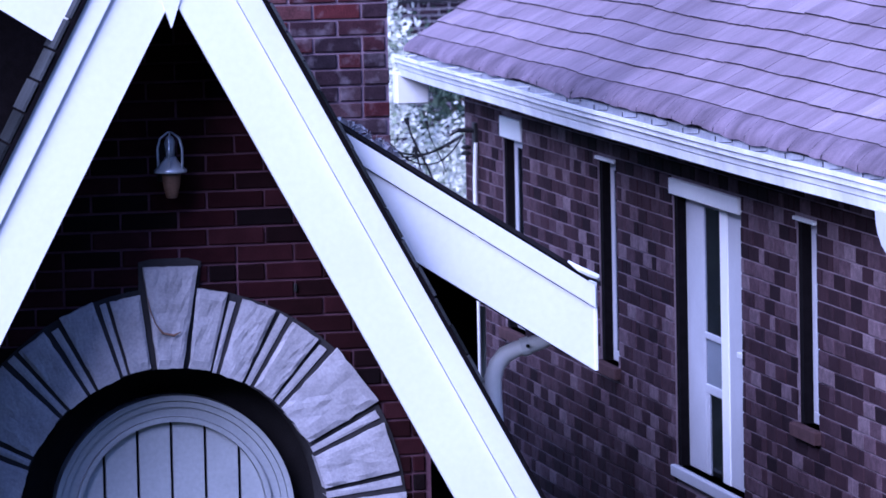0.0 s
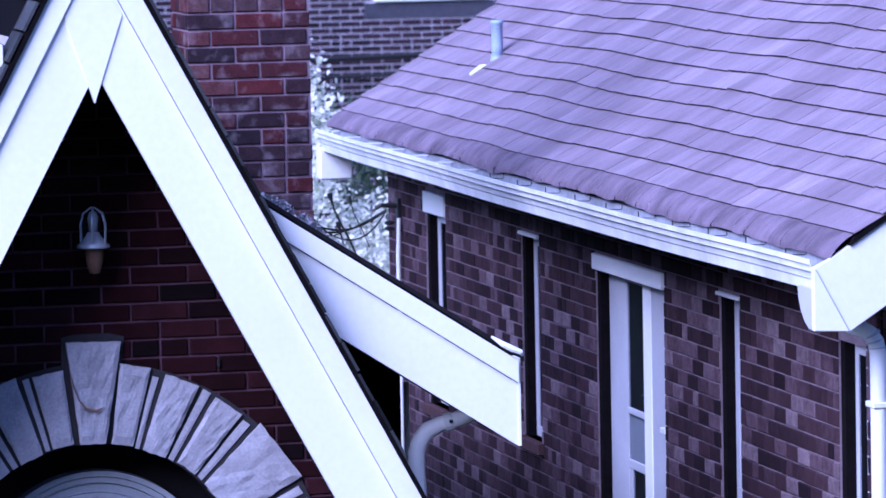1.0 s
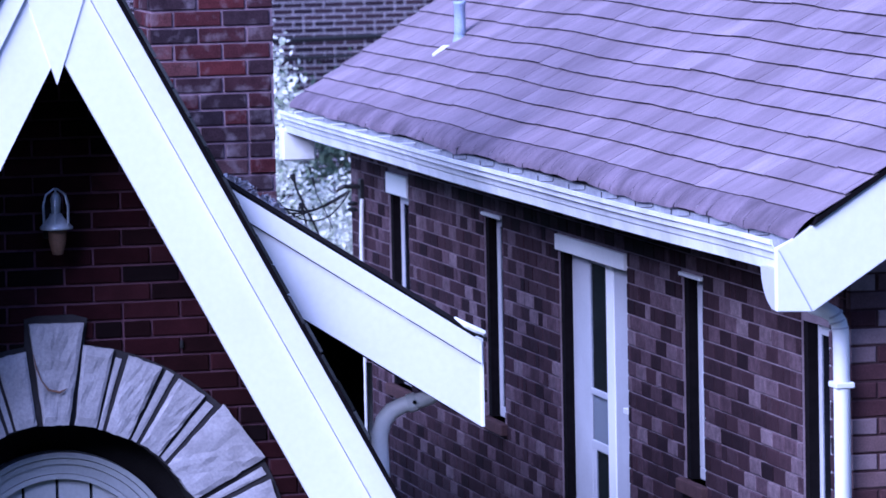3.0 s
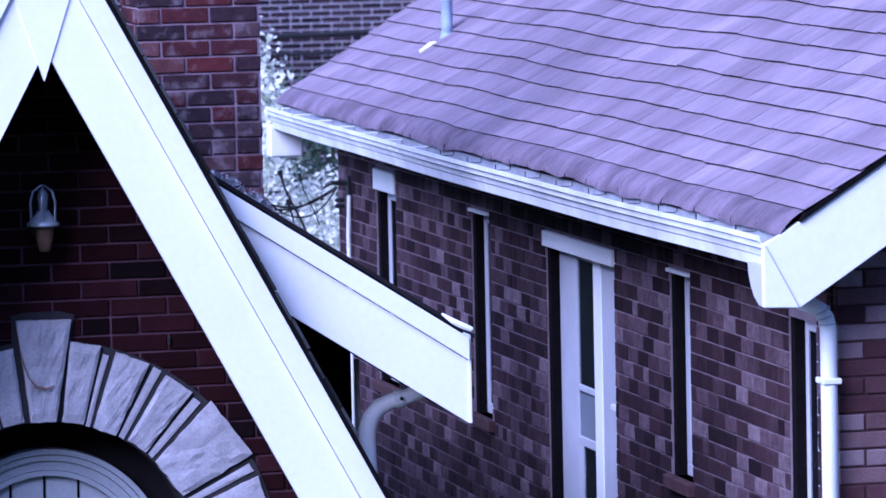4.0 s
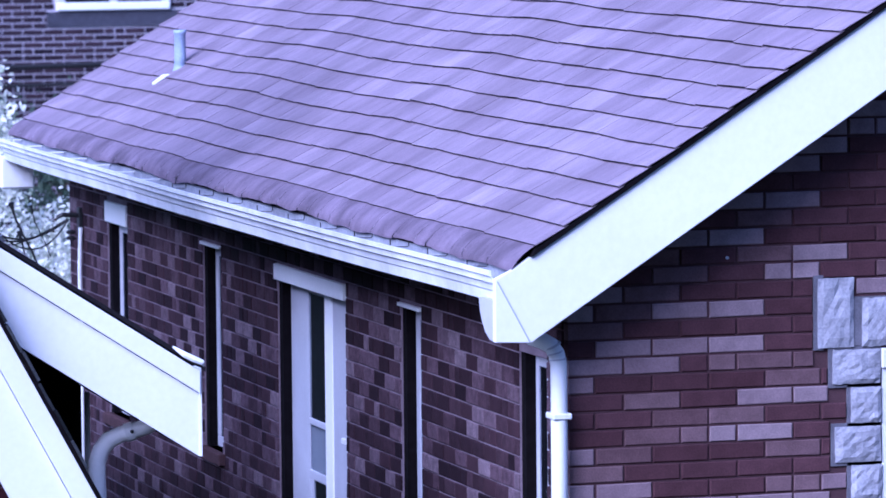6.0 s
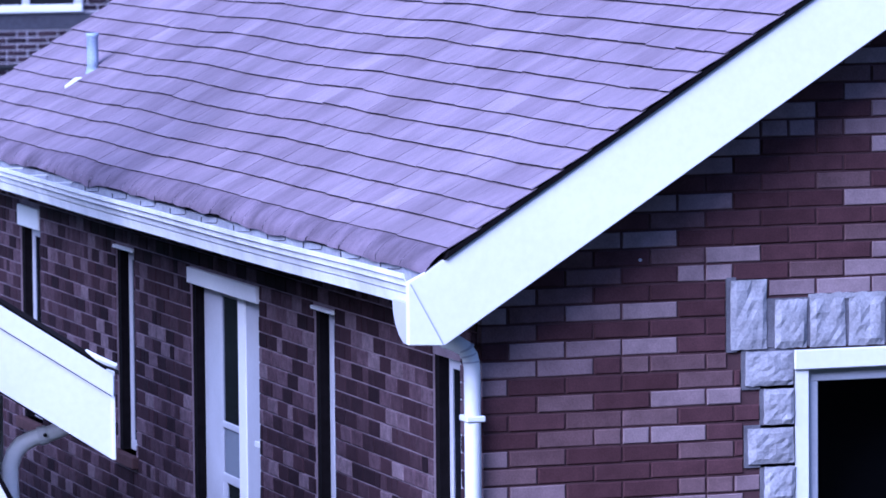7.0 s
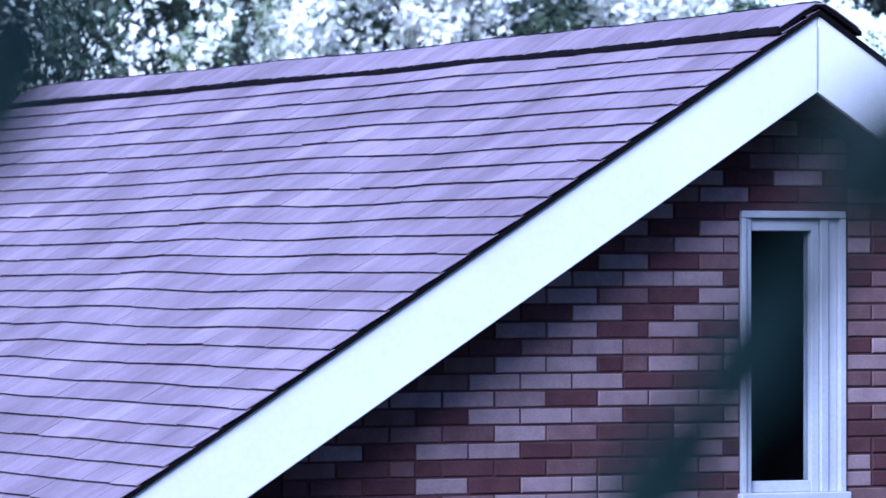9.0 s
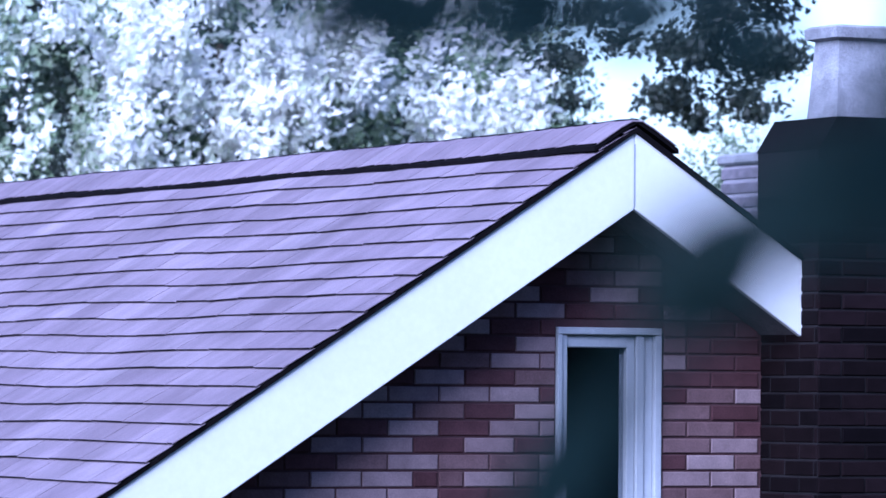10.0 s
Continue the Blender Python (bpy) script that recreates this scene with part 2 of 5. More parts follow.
def solid(bm, lo, hi, bevel=0.0):
    """A box between two corners, its edges rounded off by bevel."""
    v = [bm.verts.new((x, y, z)) for x in (lo[0], hi[0]) for y in (lo[1], hi[1]) for z in (lo[2], hi[2])]
    faces = [bm.faces.new([v[i] for i in q]) for q in ((0, 1, 3, 2), (4, 6, 7, 5), (0, 4, 5, 1), (2, 3, 7, 6), (0, 2, 6, 4), (1, 5, 7, 3))]
    if bevel:
        edges = list({e for f in faces for e in f.edges})
        bmesh.ops.bevel(bm, geom=edges, offset=bevel, segments=1, affect='EDGES')
    return bm


def box(lo, hi, bevel=0.0):
    return solid(bmesh.new(), lo, hi, bevel)


def prism(bm, outline, a, b, axis="y"):
    """An outline of (p, q) pairs drawn out from a to b along the axis: (x, z) for y, (y, z) for x, (x, y) for z."""
    def at(p, q, s):
        return {"y": (p, s, q), "x": (s, p, q), "z": (p, q, s)}[axis]
    n = len(outline)
    v0 = [bm.verts.new(at(p, q, a)) for p, q in outline]
    v1 = [bm.verts.new(at(p, q, b)) for p, q in outline]
    bm.faces.new(v0)
    bm.faces.new(v1[::-1])
    for i in range(n):
        j = (i + 1) % n
        bm.faces.new((v0[j], v0[i], v1[i], v1[j]))
    return bm


def tube(bm, points, radius, sides=10, cap=True):
    """A round tube along points; radius may be one number or one for each point."""
    pts = [Vector(p) for p in points]
    rad = radius if isinstance(radius, (list, tuple)) else [radius] * len(pts)
    rings, side = [], None
    for i, p in enumerate(pts):
        d = (pts[min(i + 1, len(pts) - 1)] - pts[max(i - 1, 0)]).normalized()
        if side is None:
            side = d.orthogonal().normalized()
        side = (side - d * side.dot(d)).normalized()
        up = d.cross(side)
        rings.append([bm.verts.new(p + (side * math.cos(k * math.tau / sides) + up * math.sin(k * math.tau / sides)) * rad[i]) for k in range(sides)])
    for r0, r1 in zip(rings, rings[1:]):
        for k in range(sides):
            bm.faces.new((r0[k], r0[(k + 1) % sides], r1[(k + 1) % sides], r1[k]))
    if cap:
        bm.faces.new(rings[0][::-1])
        bm.faces.new(rings[-1])
    return bm


def lathe(bm, centre, profile, sides=20):
    """Turned round the upright through centre: profile of (radius, height)."""
    cx, cy, cz = centre
    rings = [[bm.verts.new((cx + max(r, 0.0005) * math.cos(k * math.tau / sides), cy + max(r, 0.0005) * math.sin(k * math.tau / sides), cz + h)) for k in range(sides)] for r, h in profile]
    for r0, r1 in zip(rings, rings[1:]):
        for k in range(sides):
            bm.faces.new((r0[k], r0[(k + 1) % sides], r1[(k + 1) % sides], r1[k]))
    bm.faces.new(rings[0][::-1])
    bm.faces.new(rings[-1])
    return bm


def pierced(bm, span, top, holes, a, b, axis, bottom=0.0):
    """A wall slab over span, up to the height top(s), with rectangular holes (s0, s1, z0, z1)."""
    cuts = sorted({span[0], span[1], *[h[i] for h in holes for i in (0, 1) if span[0] < h[i] < span[1]], *[s for s in top[1] if span[0] < s < span[1]]})
    for s0, s1 in zip(cuts, cuts[1:]):
        mid, z = (s0 + s1) / 2, bottom
        for h in sorted([h for h in holes if h[0] < mid < h[1]], key=lambda h: h[2]):
            if h[2] > z:
                prism(bm, [(s0, z), (s1, z), (s1, h[2]), (s0, h[2])], a, b, axis)
            z = h[3]
        prism(bm, [(s0, z), (s1, z), (s1, top[0](s1)), (s0, top[0](s0))], a, b, axis)
    bmesh.ops.remove_doubles(bm, verts=bm.verts, dist=0.0004)
    return bm


# ---- ground ----
YF, YW, XW = 16.685, 16.985, 5.606          # gable boards, front wall, side wall of the brick house
RIDGE, SLOPE, BACK = 9.367, 0.637, 25.24
bm = bmesh.new()
bmesh.ops.create_grid(bm, x_segments=40, y_segments=40, size=2500)
tagged(part("ground", bm, lawn, None), "dark green lawn around the houses", "ground", kind="structure")
# unseen dark wall added behind the viewer to block low sky light
bm = box((-45, -9.0, 0), (45, -8.4, 13.0))
tagged(part("wall_opposite", bm, blocker_dark, None), "unseen dark wall added to block low sky light", "wall", kind="structure")


def roof_z(x):
    return SLOPE * x - 0.098


def gable_top(x):
    return roof_z(x) if x < RIDGE else roof_z(2 * RIDGE - x)


SKIN = 0.009
# ---- brick house: shell ----
house = thing("brick_house", "brown brick house with white gable boards and purple-grey shingle roof", "house")
SIDE = {"end": (23.95, 24.38, 1.9, 2.87), "slit_far": (22.057, 22.409, 1.96, 2.905), "sash": (19.952, 21.063, 1.645, 2.855), "slit_near": (18.837, 19.131, 2.08, 2.905), "corner": (17.222, 17.562, 1.95, 2.875)}
PICTURE = (6.833, 8.62, 1.45, 2.82)
ATTIC = (9.190, 9.655, 3.945, 5.095)
bm = pierced(bmesh.new(), (XW + SKIN, 2 * RIDGE - XW), (lambda x: gable_top(x) - 0.12, (RIDGE,)), [PICTURE, ATTIC], YW + 0.006, YW + 0.22, "y")
front_wall = part("front_wall", bm, mortar_dark, house, "speckled brown brick gable wall")
bm = pierced(bmesh.new(), (YW + 0.22, BACK), (lambda y: 3.14, ()), list(SIDE.values()), XW + 0.0045, XW + 0.22, "x")
side_wall = part("side_wall", bm, mortar_pale, house, "muted brown brick side wall with pale joints")
bm = box((XW, BACK - 0.22, 0), (2 * RIDGE - XW, BACK, 3.2))
solid(bm, (2 * RIDGE - XW - 0.22, YW + 0.22, 0), (2 * RIDGE - XW, BACK - 0.22, 3.1))
prism(bm, [(XW + 0.3, 3.2), (2 * RIDGE - XW - 0.3, 3.2), (RIDGE, 5.65)], BACK - 0.22, BACK)
part("back_wall", bm, brick_side_rest, house)
# solid near-black blocks take the place of unlit interiors
part("room_lining", box((XW + 0.5, YW + 0.6, 0.3), (2 * RIDGE - XW - 0.4, BACK - 0.4, 2.97)), unlit_room, house, "near-black block standing in for the unlit rooms")
part("attic_lining", box((8.6, YW + 0.7, 3.6), (10.1, YW + 2.0, 5.2)), unlit_room, house, "near-black block standing in for the unlit attic")
EAVE = 5.318
bm = prism(bmesh.new(), [(EAVE, roof_z(EAVE) - 0.034), (EAVE, roof_z(EAVE) - 0.022), (RIDGE, roof_z(RIDGE) - 0.022), (2 * RIDGE - EAVE, roof_z(EAVE) - 0.022), (2 * RIDGE - EAVE, roof_z(EAVE) - 0.034), (RIDGE, roof_z(RIDGE) - 0.034)], YF + 0.032, BACK + 0.12)
roof = part("roof", bm, felt_and_shade, house, "purple-grey asphalt shingle roof")


def rake_board(mirror):
    low = lambda x: SLOPE * x - 0.4195
    pts = [(5.240, 3.002), (5.374, 2.996), (RIDGE - 0.002, low(RIDGE)), (RIDGE - 0.002, roof_z(RIDGE) - 0.024), (5.304, roof_z(5.304) - 0.024), (5.240, 3.227)]
    if mirror:
        pts = [(2 * RIDGE - x, z) for x, z in pts][::-1]
    bm = prism(bmesh.new(), pts, YF, YF + 0.03)
    bmesh.ops.bevel(bm, geom=list(bm.edges), offset=0.003, segments=1, affect='EDGES')
    return bm


# black drip strip between the board and the shingle ends
for sgn in (1, -1):
    pts = [(RIDGE - sgn * (RIDGE - 5.375), roof_z(5.375) - 0.0235), (RIDGE, roof_z(RIDGE) - 0.0235), (RIDGE, roof_z(RIDGE)), (RIDGE - sgn * (RIDGE - 5.39), roof_z(5.39) - 0.004)]
    part("drip_strip", prism(bmesh.new(), pts if sgn > 0 else pts[::-1], YF - 0.012, YF + 0.031), shade_black, roof, "black drip strip")
board = part("gable_board", rake_board(False), white_metal, house, "smooth white gable board")
part("gable_board", rake_board(True), white_metal, house, "smooth white gable board")
# lap joint of the sheet cladding at the foot of the board, and at the peak
part("lap_joint", prism(bmesh.new(), [(5.247, 3.220), (5.2515, 3.220), (5.372, 3.000), (5.367, 3.000)], YF - 0.0025, YF + 0.002), grey_paint, board)
part("lap_joint", prism(bmesh.new(), [(RIDGE - 0.002, 5.56), (RIDGE + 0.002, 5.56), (RIDGE + 0.002, 5.80), (RIDGE - 0.002, 5.80)], YF - 0.0015, YF + 0.002), grey_paint, board)
# closed return behind the foot of the board, with its rounded underside
arc = [(YF + 0.03, 3.004), (YF + 0.07, 3.008), (YF + 0.12, 3.03), (YF + 0.16, 3.065), (YF + 0.185, 3.105), (YF + 0.195, 3.15), (YF + 0.03, 3.15)]
part("eave_return", prism(bmesh.new(), arc, 5.241, 5.40, "x"), white_frame, house, "rounded grey-white eave return", smooth=False)
# soffits under the gable boards, their shade put into the colour
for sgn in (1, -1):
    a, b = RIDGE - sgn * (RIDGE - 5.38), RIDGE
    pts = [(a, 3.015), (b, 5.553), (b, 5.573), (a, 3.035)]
    part("soffit", prism(bmesh.new(), pts if sgn > 0 else pts[::-1], YF + 0.03, YW + SKIN), shaded_soffit, house, "soffit darkened for its shade")
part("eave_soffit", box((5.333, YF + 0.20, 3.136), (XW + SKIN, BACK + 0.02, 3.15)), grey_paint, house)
part("eave_board", box((5.333, YF + 0.20, 3.151), (5.352, BACK + 0.1, 3.235)), white_metal, house, "white eave board")
part("eave_box", box((5.25, BACK + 0.022, 2.985), (5.425, BACK + 0.12, 3.155), 0.008), white_metal, house, "white boxed eave end")

# ---- gutter ----
GX, GZ = 5.236, 3.255
prof = [(0.0, 0.0), (-0.007, 0.0), (-0.008, -0.018), (0.004, -0.024), (0.004, -0.044), (0.018, -0.052), (0.022, -0.074), (0.028, -0.080), (0.034, -0.118), (0.092, -0.118), (0.092, 0.005), (0.087, 0.005), (0.087, -0.090), (0.040, -0.090), (0.035, -0.070), (0.026, -0.048), (0.009, -0.030), (0.002, -0.016)]
bm, rings, GN = bmesh.new(), [], 24


def gutter_dip(s):
    return -0.014 * math.sin(math.pi * s) + 0.006 * noise.noise(Vector((s * 5, 0.2, 3)))


for i in range(GN + 1):
    s = i / GN
    rings.append([bm.verts.new((GX + px, YF + 0.032 + (BACK + 0.02 - YF - 0.032) * s, GZ + pz + gutter_dip(s))) for px, pz in prof])
for r0, r1 in zip(rings, rings[1:]):
    for k in range(len(prof)):
        j = (k + 1) % len(prof)
        bm.faces.new((r0[k], r0[j], r1[j], r1[k]))
for r in (rings[0], rings[-1]):
    bm.faces.new(r)
bm.faces.ensure_lookup_table()
for i, f in enumerate(bm.faces):
    if i < GN * len(prof) and 11 <= i % len(prof) <= 16:
        f.material_index = 1
gutter = part("gutter", bm, gutter_white, house, "white metal gutter with grey streaks")
gutter.data.materials.append(gutter_dirt)
part("drip_plate", box((GX + 0.0925, YF + 0.035, GZ - 0.02), (GX + 0.097, BACK + 0.02, GZ + 0.030)), gutter_dirt, gutter, "pale metal plate under the shingle edge")
count = 17
for i in range(count):
    s = (i + 0.6) / count
    y = YF + 0.03 + (BACK - YF) * s
    z = GZ + gutter_dip(s) - 0.004
    bm = bmesh.new()
    if s > 0.62:
        solid(bm, (GX - 0.002, y - 0.007, z), (GX + 0.09, y + 0.007, z + 0.005))
        part("hanger", bm, white_metal, gutter)
    else:
        # a thin wire across the trough, its hook bent up at the back, and a nail between two of them
        tube(bm, [(GX + 0.012, y, z - 0.004), (GX + 0.078, y, z - 0.006), (GX + 0.082, y, z - 0.002), (GX + 0.083, y, z + 0.030)], 0.0018, 6)
        part("hanger", bm, black_metal, gutter)
        part("nail", tube(bmesh.new(), [(GX + 0.0845, y + 0.26, z - 0.026), (GX + 0.0845, y + 0.26, z + 0.002)], 0.002, 6), black_metal, gutter)

# ---- downspout at the corner ----
spout = thing("downspout", "white round metal downspout at the house corner", "downspout")
bm = tube(bmesh.new(), [(5.46, 16.99, 3.0), (5.47, 16.97, 2.985), (5.50, 16.945, 2.975), (5.530, 16.935, 2.957), (5.548, 16.93, 2.93), (5.556, 16.93, 2.89), (5.557, 16.93, 2.80), (5.557, 16.93, 0.1)], 0.0305, 16)
part("pipe", bm, white_metal, spout, smooth=True)
for zb in (2.69, 1.4):
    part("strap", box((5.523, 16.894, zb), (5.596, 16.985, zb + 0.022), 0.004), white_metal, spout)
for zb in (2.905, 2.93, 2.955):
    part("elbow_crimp", tube(bmesh.new(), [(5.553 - (zb - 2.905) * 0.35, 16.93, zb), (5.5525 - (zb - 2.905) * 0.4, 16.93, zb + 0.006)], 0.0322, 16), white_frame, spout)


# ---- windows ----
def side_window(name, hole, jamb, label):
    """A narrow window in the side wall: opening along y, frame set back from the brick."""
    y0, y1, z0, z1 = hole
    w = part("window", box((XW + 0.052, y0, z0), (XW + 0.10, y1, z0 + 0.05), 0.003), white_frame, house, label)
    part("stile", box((XW + 0.052, y0, z0 + 0.05), (XW + 0.10, y0 + 0.16, z1), 0.003), white_frame, w)
    part("stile", box((XW + 0.052, y1 - jamb, z0 + 0.05), (XW + 0.10, y1, z1), 0.003), white_frame, w)
    part("head", box((XW + 0.052, y0 + 0.16, z1 - 0.05), (XW + 0.10, y1 - jamb, z1), 0.003), white_frame, w)
    pane = part("pane", box((XW + 0.056, y0 + 0.16, z0 + 0.05), (XW + 0.060, y1 - jamb, z1 - 0.05)), pane_glass, w)
    pane.visible_shadow = False
    # near-black filler right behind the pane for the room's darkness
    part("backing", box((XW + 0.063, y0 + 0.161, z0 + 0.051), (XW + 0.24, y1 - jamb - 0.001, z1 - 0.051)), unlit_room, w)
    part("sill", box((XW - 0.03, y0 - 0.03, z0 - 0.055), (XW + 0.06, y1 + 0.03, z0), 0.004), brick_sill, w, "dark brick sill")
    # far jamb: the recess's shade is painted as black
    part("jamb", box((XW + 0.012, y1 - 0.05, z0), (XW + 0.06, y1 + 0.012, z1)), shade_black, w, "recessed jamb coloured black for its shade")
    return w


for key, label in (("end", "narrow white side window"), ("slit_far", "narrow white side window"), ("slit_near", "narrow white side window"), ("corner", "narrow white window beside the downspout")):
    w = side_window(key, SIDE[key], 0.10 if key != "corner" else 0.08, label)
    y0, y1, z0, z1 = SIDE[key]
    if key == "end":
        part("lintel", box((XW - 0.010, y0 - 0.01, z1 + 0.001), (XW + 0.05, y1 + 0.015, z1 + 0.105), 0.003), white_fresh, w, "white clad lintel")
    elif key != "corner":
        part("lintel", box((XW - 0.012, y0 - 0.006, z1 + 0.001), (XW + 0.05, y1 + 0.006, z1 + 0.016), 0.002), white_fresh, w, "white lintel edge")

y0, y1, z0, z1 = SIDE["sash"]
sash = part("window", box((XW - 0.02, y0 - 0.02, z0 - 0.05), (XW + 0.11, y1 + 0.02, z0), 0.004), white_frame, house, "white double-hung sash window")
part("lintel", box((XW - 0.014, y0 - 0.012, z1 - 0.002), (XW + 0.05, y1 + 0.004, z1 + 0.068), 0.003), white_fresh, sash, "bright white clad lintel")
# black jamb again carries the shade of the recess
part("jamb", box((XW + 0.012, y1 - 0.05, z0), (XW + 0.055, y1 + 0.012, z1)), shade_black, sash, "recessed jamb coloured black for its shade")
ya, yb, yc = 20.73, 20.45, 20.335
part("casing", box((XW + 0.052, ya, z0), (XW + 0.11, y1, z1 - 0.002), 0.003), white_frame, sash)
part("casing", box((XW + 0.052, y0, z0), (XW + 0.11, yc - 0.001, z1 - 0.002), 0.003), white_frame, sash)
part("edge_strip", box((XW + 0.047, yc, z0), (XW + 0.10, yb, z1 - 0.002), 0.002), white_fresh, sash, "bright white strip")
part("head", box((XW + 0.053, yb, z1 - 0.035), (XW + 0.11, ya, z1 - 0.002), 0.002), white_frame, sash)
part("meeting_rail", box((XW + 0.049, yb, 2.245), (XW + 0.10, ya, 2.272), 0.003), white_frame, sash)
part("lower_rail", box((XW + 0.051, yb, 2.005), (XW + 0.10, ya, 2.045), 0.003), white_frame, sash)
part("stile", box((XW + 0.054, ya - 0.05, z0), (XW + 0.10, ya, 2.004), 0.002), white_frame, sash)
part("latch", box((XW - 0.010, y0 - 0.012, 2.245), (XW + 0.03, y0 + 0.05, 2.268), 0.002), white_metal, sash)
# near-black filler that paints the unlit room behind the sash
part("backing", box((XW + 0.065, yb + 0.001, z0 + 0.003), (XW + 0.24, ya - 0.001, z1 - 0.037)), unlit_room, sash)
part("blind", box((XW + 0.062, yb + 0.03, 2.046), (XW + 0.064, ya - 0.01, 2.244)), grey_paint, sash, "grey screen behind the middle pane")
for za, zb in ((z0, 2.004), (2.046, 2.244), (2.273, z1 - 0.036)):
    p = part("pane", box((XW + 0.057, yb + 0.001, za), (XW + 0.060, ya - 0.001 - (0.05 if za == z0 else 0), zb)), pane_glass, sash)
    p.visible_shadow = False

# picture window in the front wall, under the stone lintel
x0, x1, z0, z1 = PICTURE
pic = part("window", box((x0 - 0.006, YW - 0.02, z1), (x1 + 0.006, YW + 0.10, z1 + 0.074), 0.004), white_metal, house, "wide white window under stone lintel")
part("casing", box((x0, YW - 0.005, z0), (x0 + 0.055, YW + 0.12, z1), 0.003), white_metal, pic)
part("casing", box((x1 - 0.055, YW - 0.005, z0), (x1, YW + 0.12, z1), 0.003), white_metal, pic)
xs = [x0 + 0.055, 7.465, 7.995, x1 - 0.055]
for xa, xb in zip(xs, xs[1:]):
    part("head", box((xa + 0.001, YW + 0.03, z1 - 0.05), (xb - 0.001, YW + 0.07, z1 - 0.001), 0.003), white_frame, pic)
    part("stile", box((xa + 0.001, YW + 0.03, z0), (xa + 0.05, YW + 0.07, z1 - 0.05), 0.003), white_frame, pic)
    part("stile", box((xb - 0.028, YW + 0.03, z0), (xb - 0.001, YW + 0.07, z1 - 0.05), 0.003), white_frame, pic)
    p = part("pane", box((xa + 0.05, YW + 0.05, z0), (xb - 0.028, YW + 0.055, z1 - 0.05)), pane_glass, pic)
    p.visible_shadow = False
part("curtain", box((7.60, YW + 0.32, 1.2), (7.62, YW + 0.52, 2.75)), grey_paint, pic, "grey curtain edge behind the glass")

# attic window
x0, x1, z0, z1 = ATTIC
attic = part("window", box((x0, YW - 0.014, z1 - 0.028), (x1, YW + 0.08, z1), 0.003), door_paint, house, "tall narrow white attic window")
part("sill", box((x0 - 0.012, YW - 0.035, z0 - 0.004), (x1 + 0.012, YW + 0.08, z0 + 0.05), 0.004), door_paint, attic)
for k, (ins, yy, wd) in enumerate(((0.0, -0.014, 0.022), (0.022, 0.0, 0.028))):
    part("casing", box((x0 + ins, YW + yy, z0 + 0.05), (x0 + ins + wd - 0.001, YW + 0.08, z1 - 0.028), 0.002), door_paint, attic)
part("head", box((x0 + 0.05, YW + 0.012, z1 - 0.078), (x1 - 0.14, YW + 0.07, z1 - 0.03), 0.003), door_paint, attic)
for a, b, yy in ((0.142, 0.108, 0.014), (0.105, 0.072, 0.0), (0.069, 0.030, 0.008), (0.028, 0.0, -0.014)):
    part("casing", box((x1 - a, YW + yy, z0 + 0.05), (x1 - b, YW + 0.08, z1 - 0.03), 0.002), door_paint, attic)
part("bottom_rail", box((x0 + 0.05, YW + 0.02, z0 + 0.05), (x1 - 0.142, YW + 0.07, z0 + 0.095), 0.003), door_paint, attic)
p = part("pane", box((x0 + 0.05, YW + 0.04, z0 + 0.095), (x1 - 0.142, YW + 0.045, z1 - 0.078)), pane_glass, attic)
p.visible_shadow = False


# rough-hewn stones: a lintel row and quoins beside the picture window
def rough_stone(name, corners, y_face, depth, parent, seed, mat, bulge=0.02, n=7, smooth=True, gap=0.0):
    """A rock-faced block: corners (x, z) of its face, bottom left first and on anticlockwise."""
    c = [Vector((x, 0, z)) for x, z in corners]
    bm, rows = bmesh.new(), []
    for j in range(n + 1):
        row = []
        for i in range(n + 1):
            u, v = i / n, j / n
            p = (c[0] * (1 - u) + c[1] * u) * (1 - v) + (c[3] * (1 - u) + c[2] * u) * v
            edge = min(u, 1 - u, v, 1 - v) * n
            lift = 0.0 if edge < 0.5 else bulge * (0.55 + 0.9 * noise.noise(Vector((p.x * 16 + seed * 3.1, p.z * 16, seed * 1.7))) + 0.5 * noise.noise(Vector((p.x * 42 + seed, p.z * 42, seed))))
            wob = 0.004 if edge < 0.5 else 0.0
            row.append(bm.verts.new((p.x + wob * noise.noise(Vector((p.z * 40, seed, 1))), y_face - lift, p.z + wob * noise.noise(Vector((p.x * 40, seed, 2))))))
        rows.append(row)
    for j in range(n):
        for i in range(n):
            bm.faces.new((rows[j][i], rows[j][i + 1], rows[j + 1][i + 1], rows[j + 1][i]))
    ring = [rows[0][i] for i in range(n)] + [rows[j][n] for j in range(n)] + [rows[n][n - i] for i in range(n)] + [rows[n - j][0] for j in range(n)]
    back = [bm.verts.new((v.co.x, y_face + depth, v.co.z)) for v in ring]
    for k in range(len(ring)):
        j = (k + 1) % len(ring)
        bm.faces.new((ring[j], ring[k], back[k], back[j]))
    return part(name, bm, mat, parent)


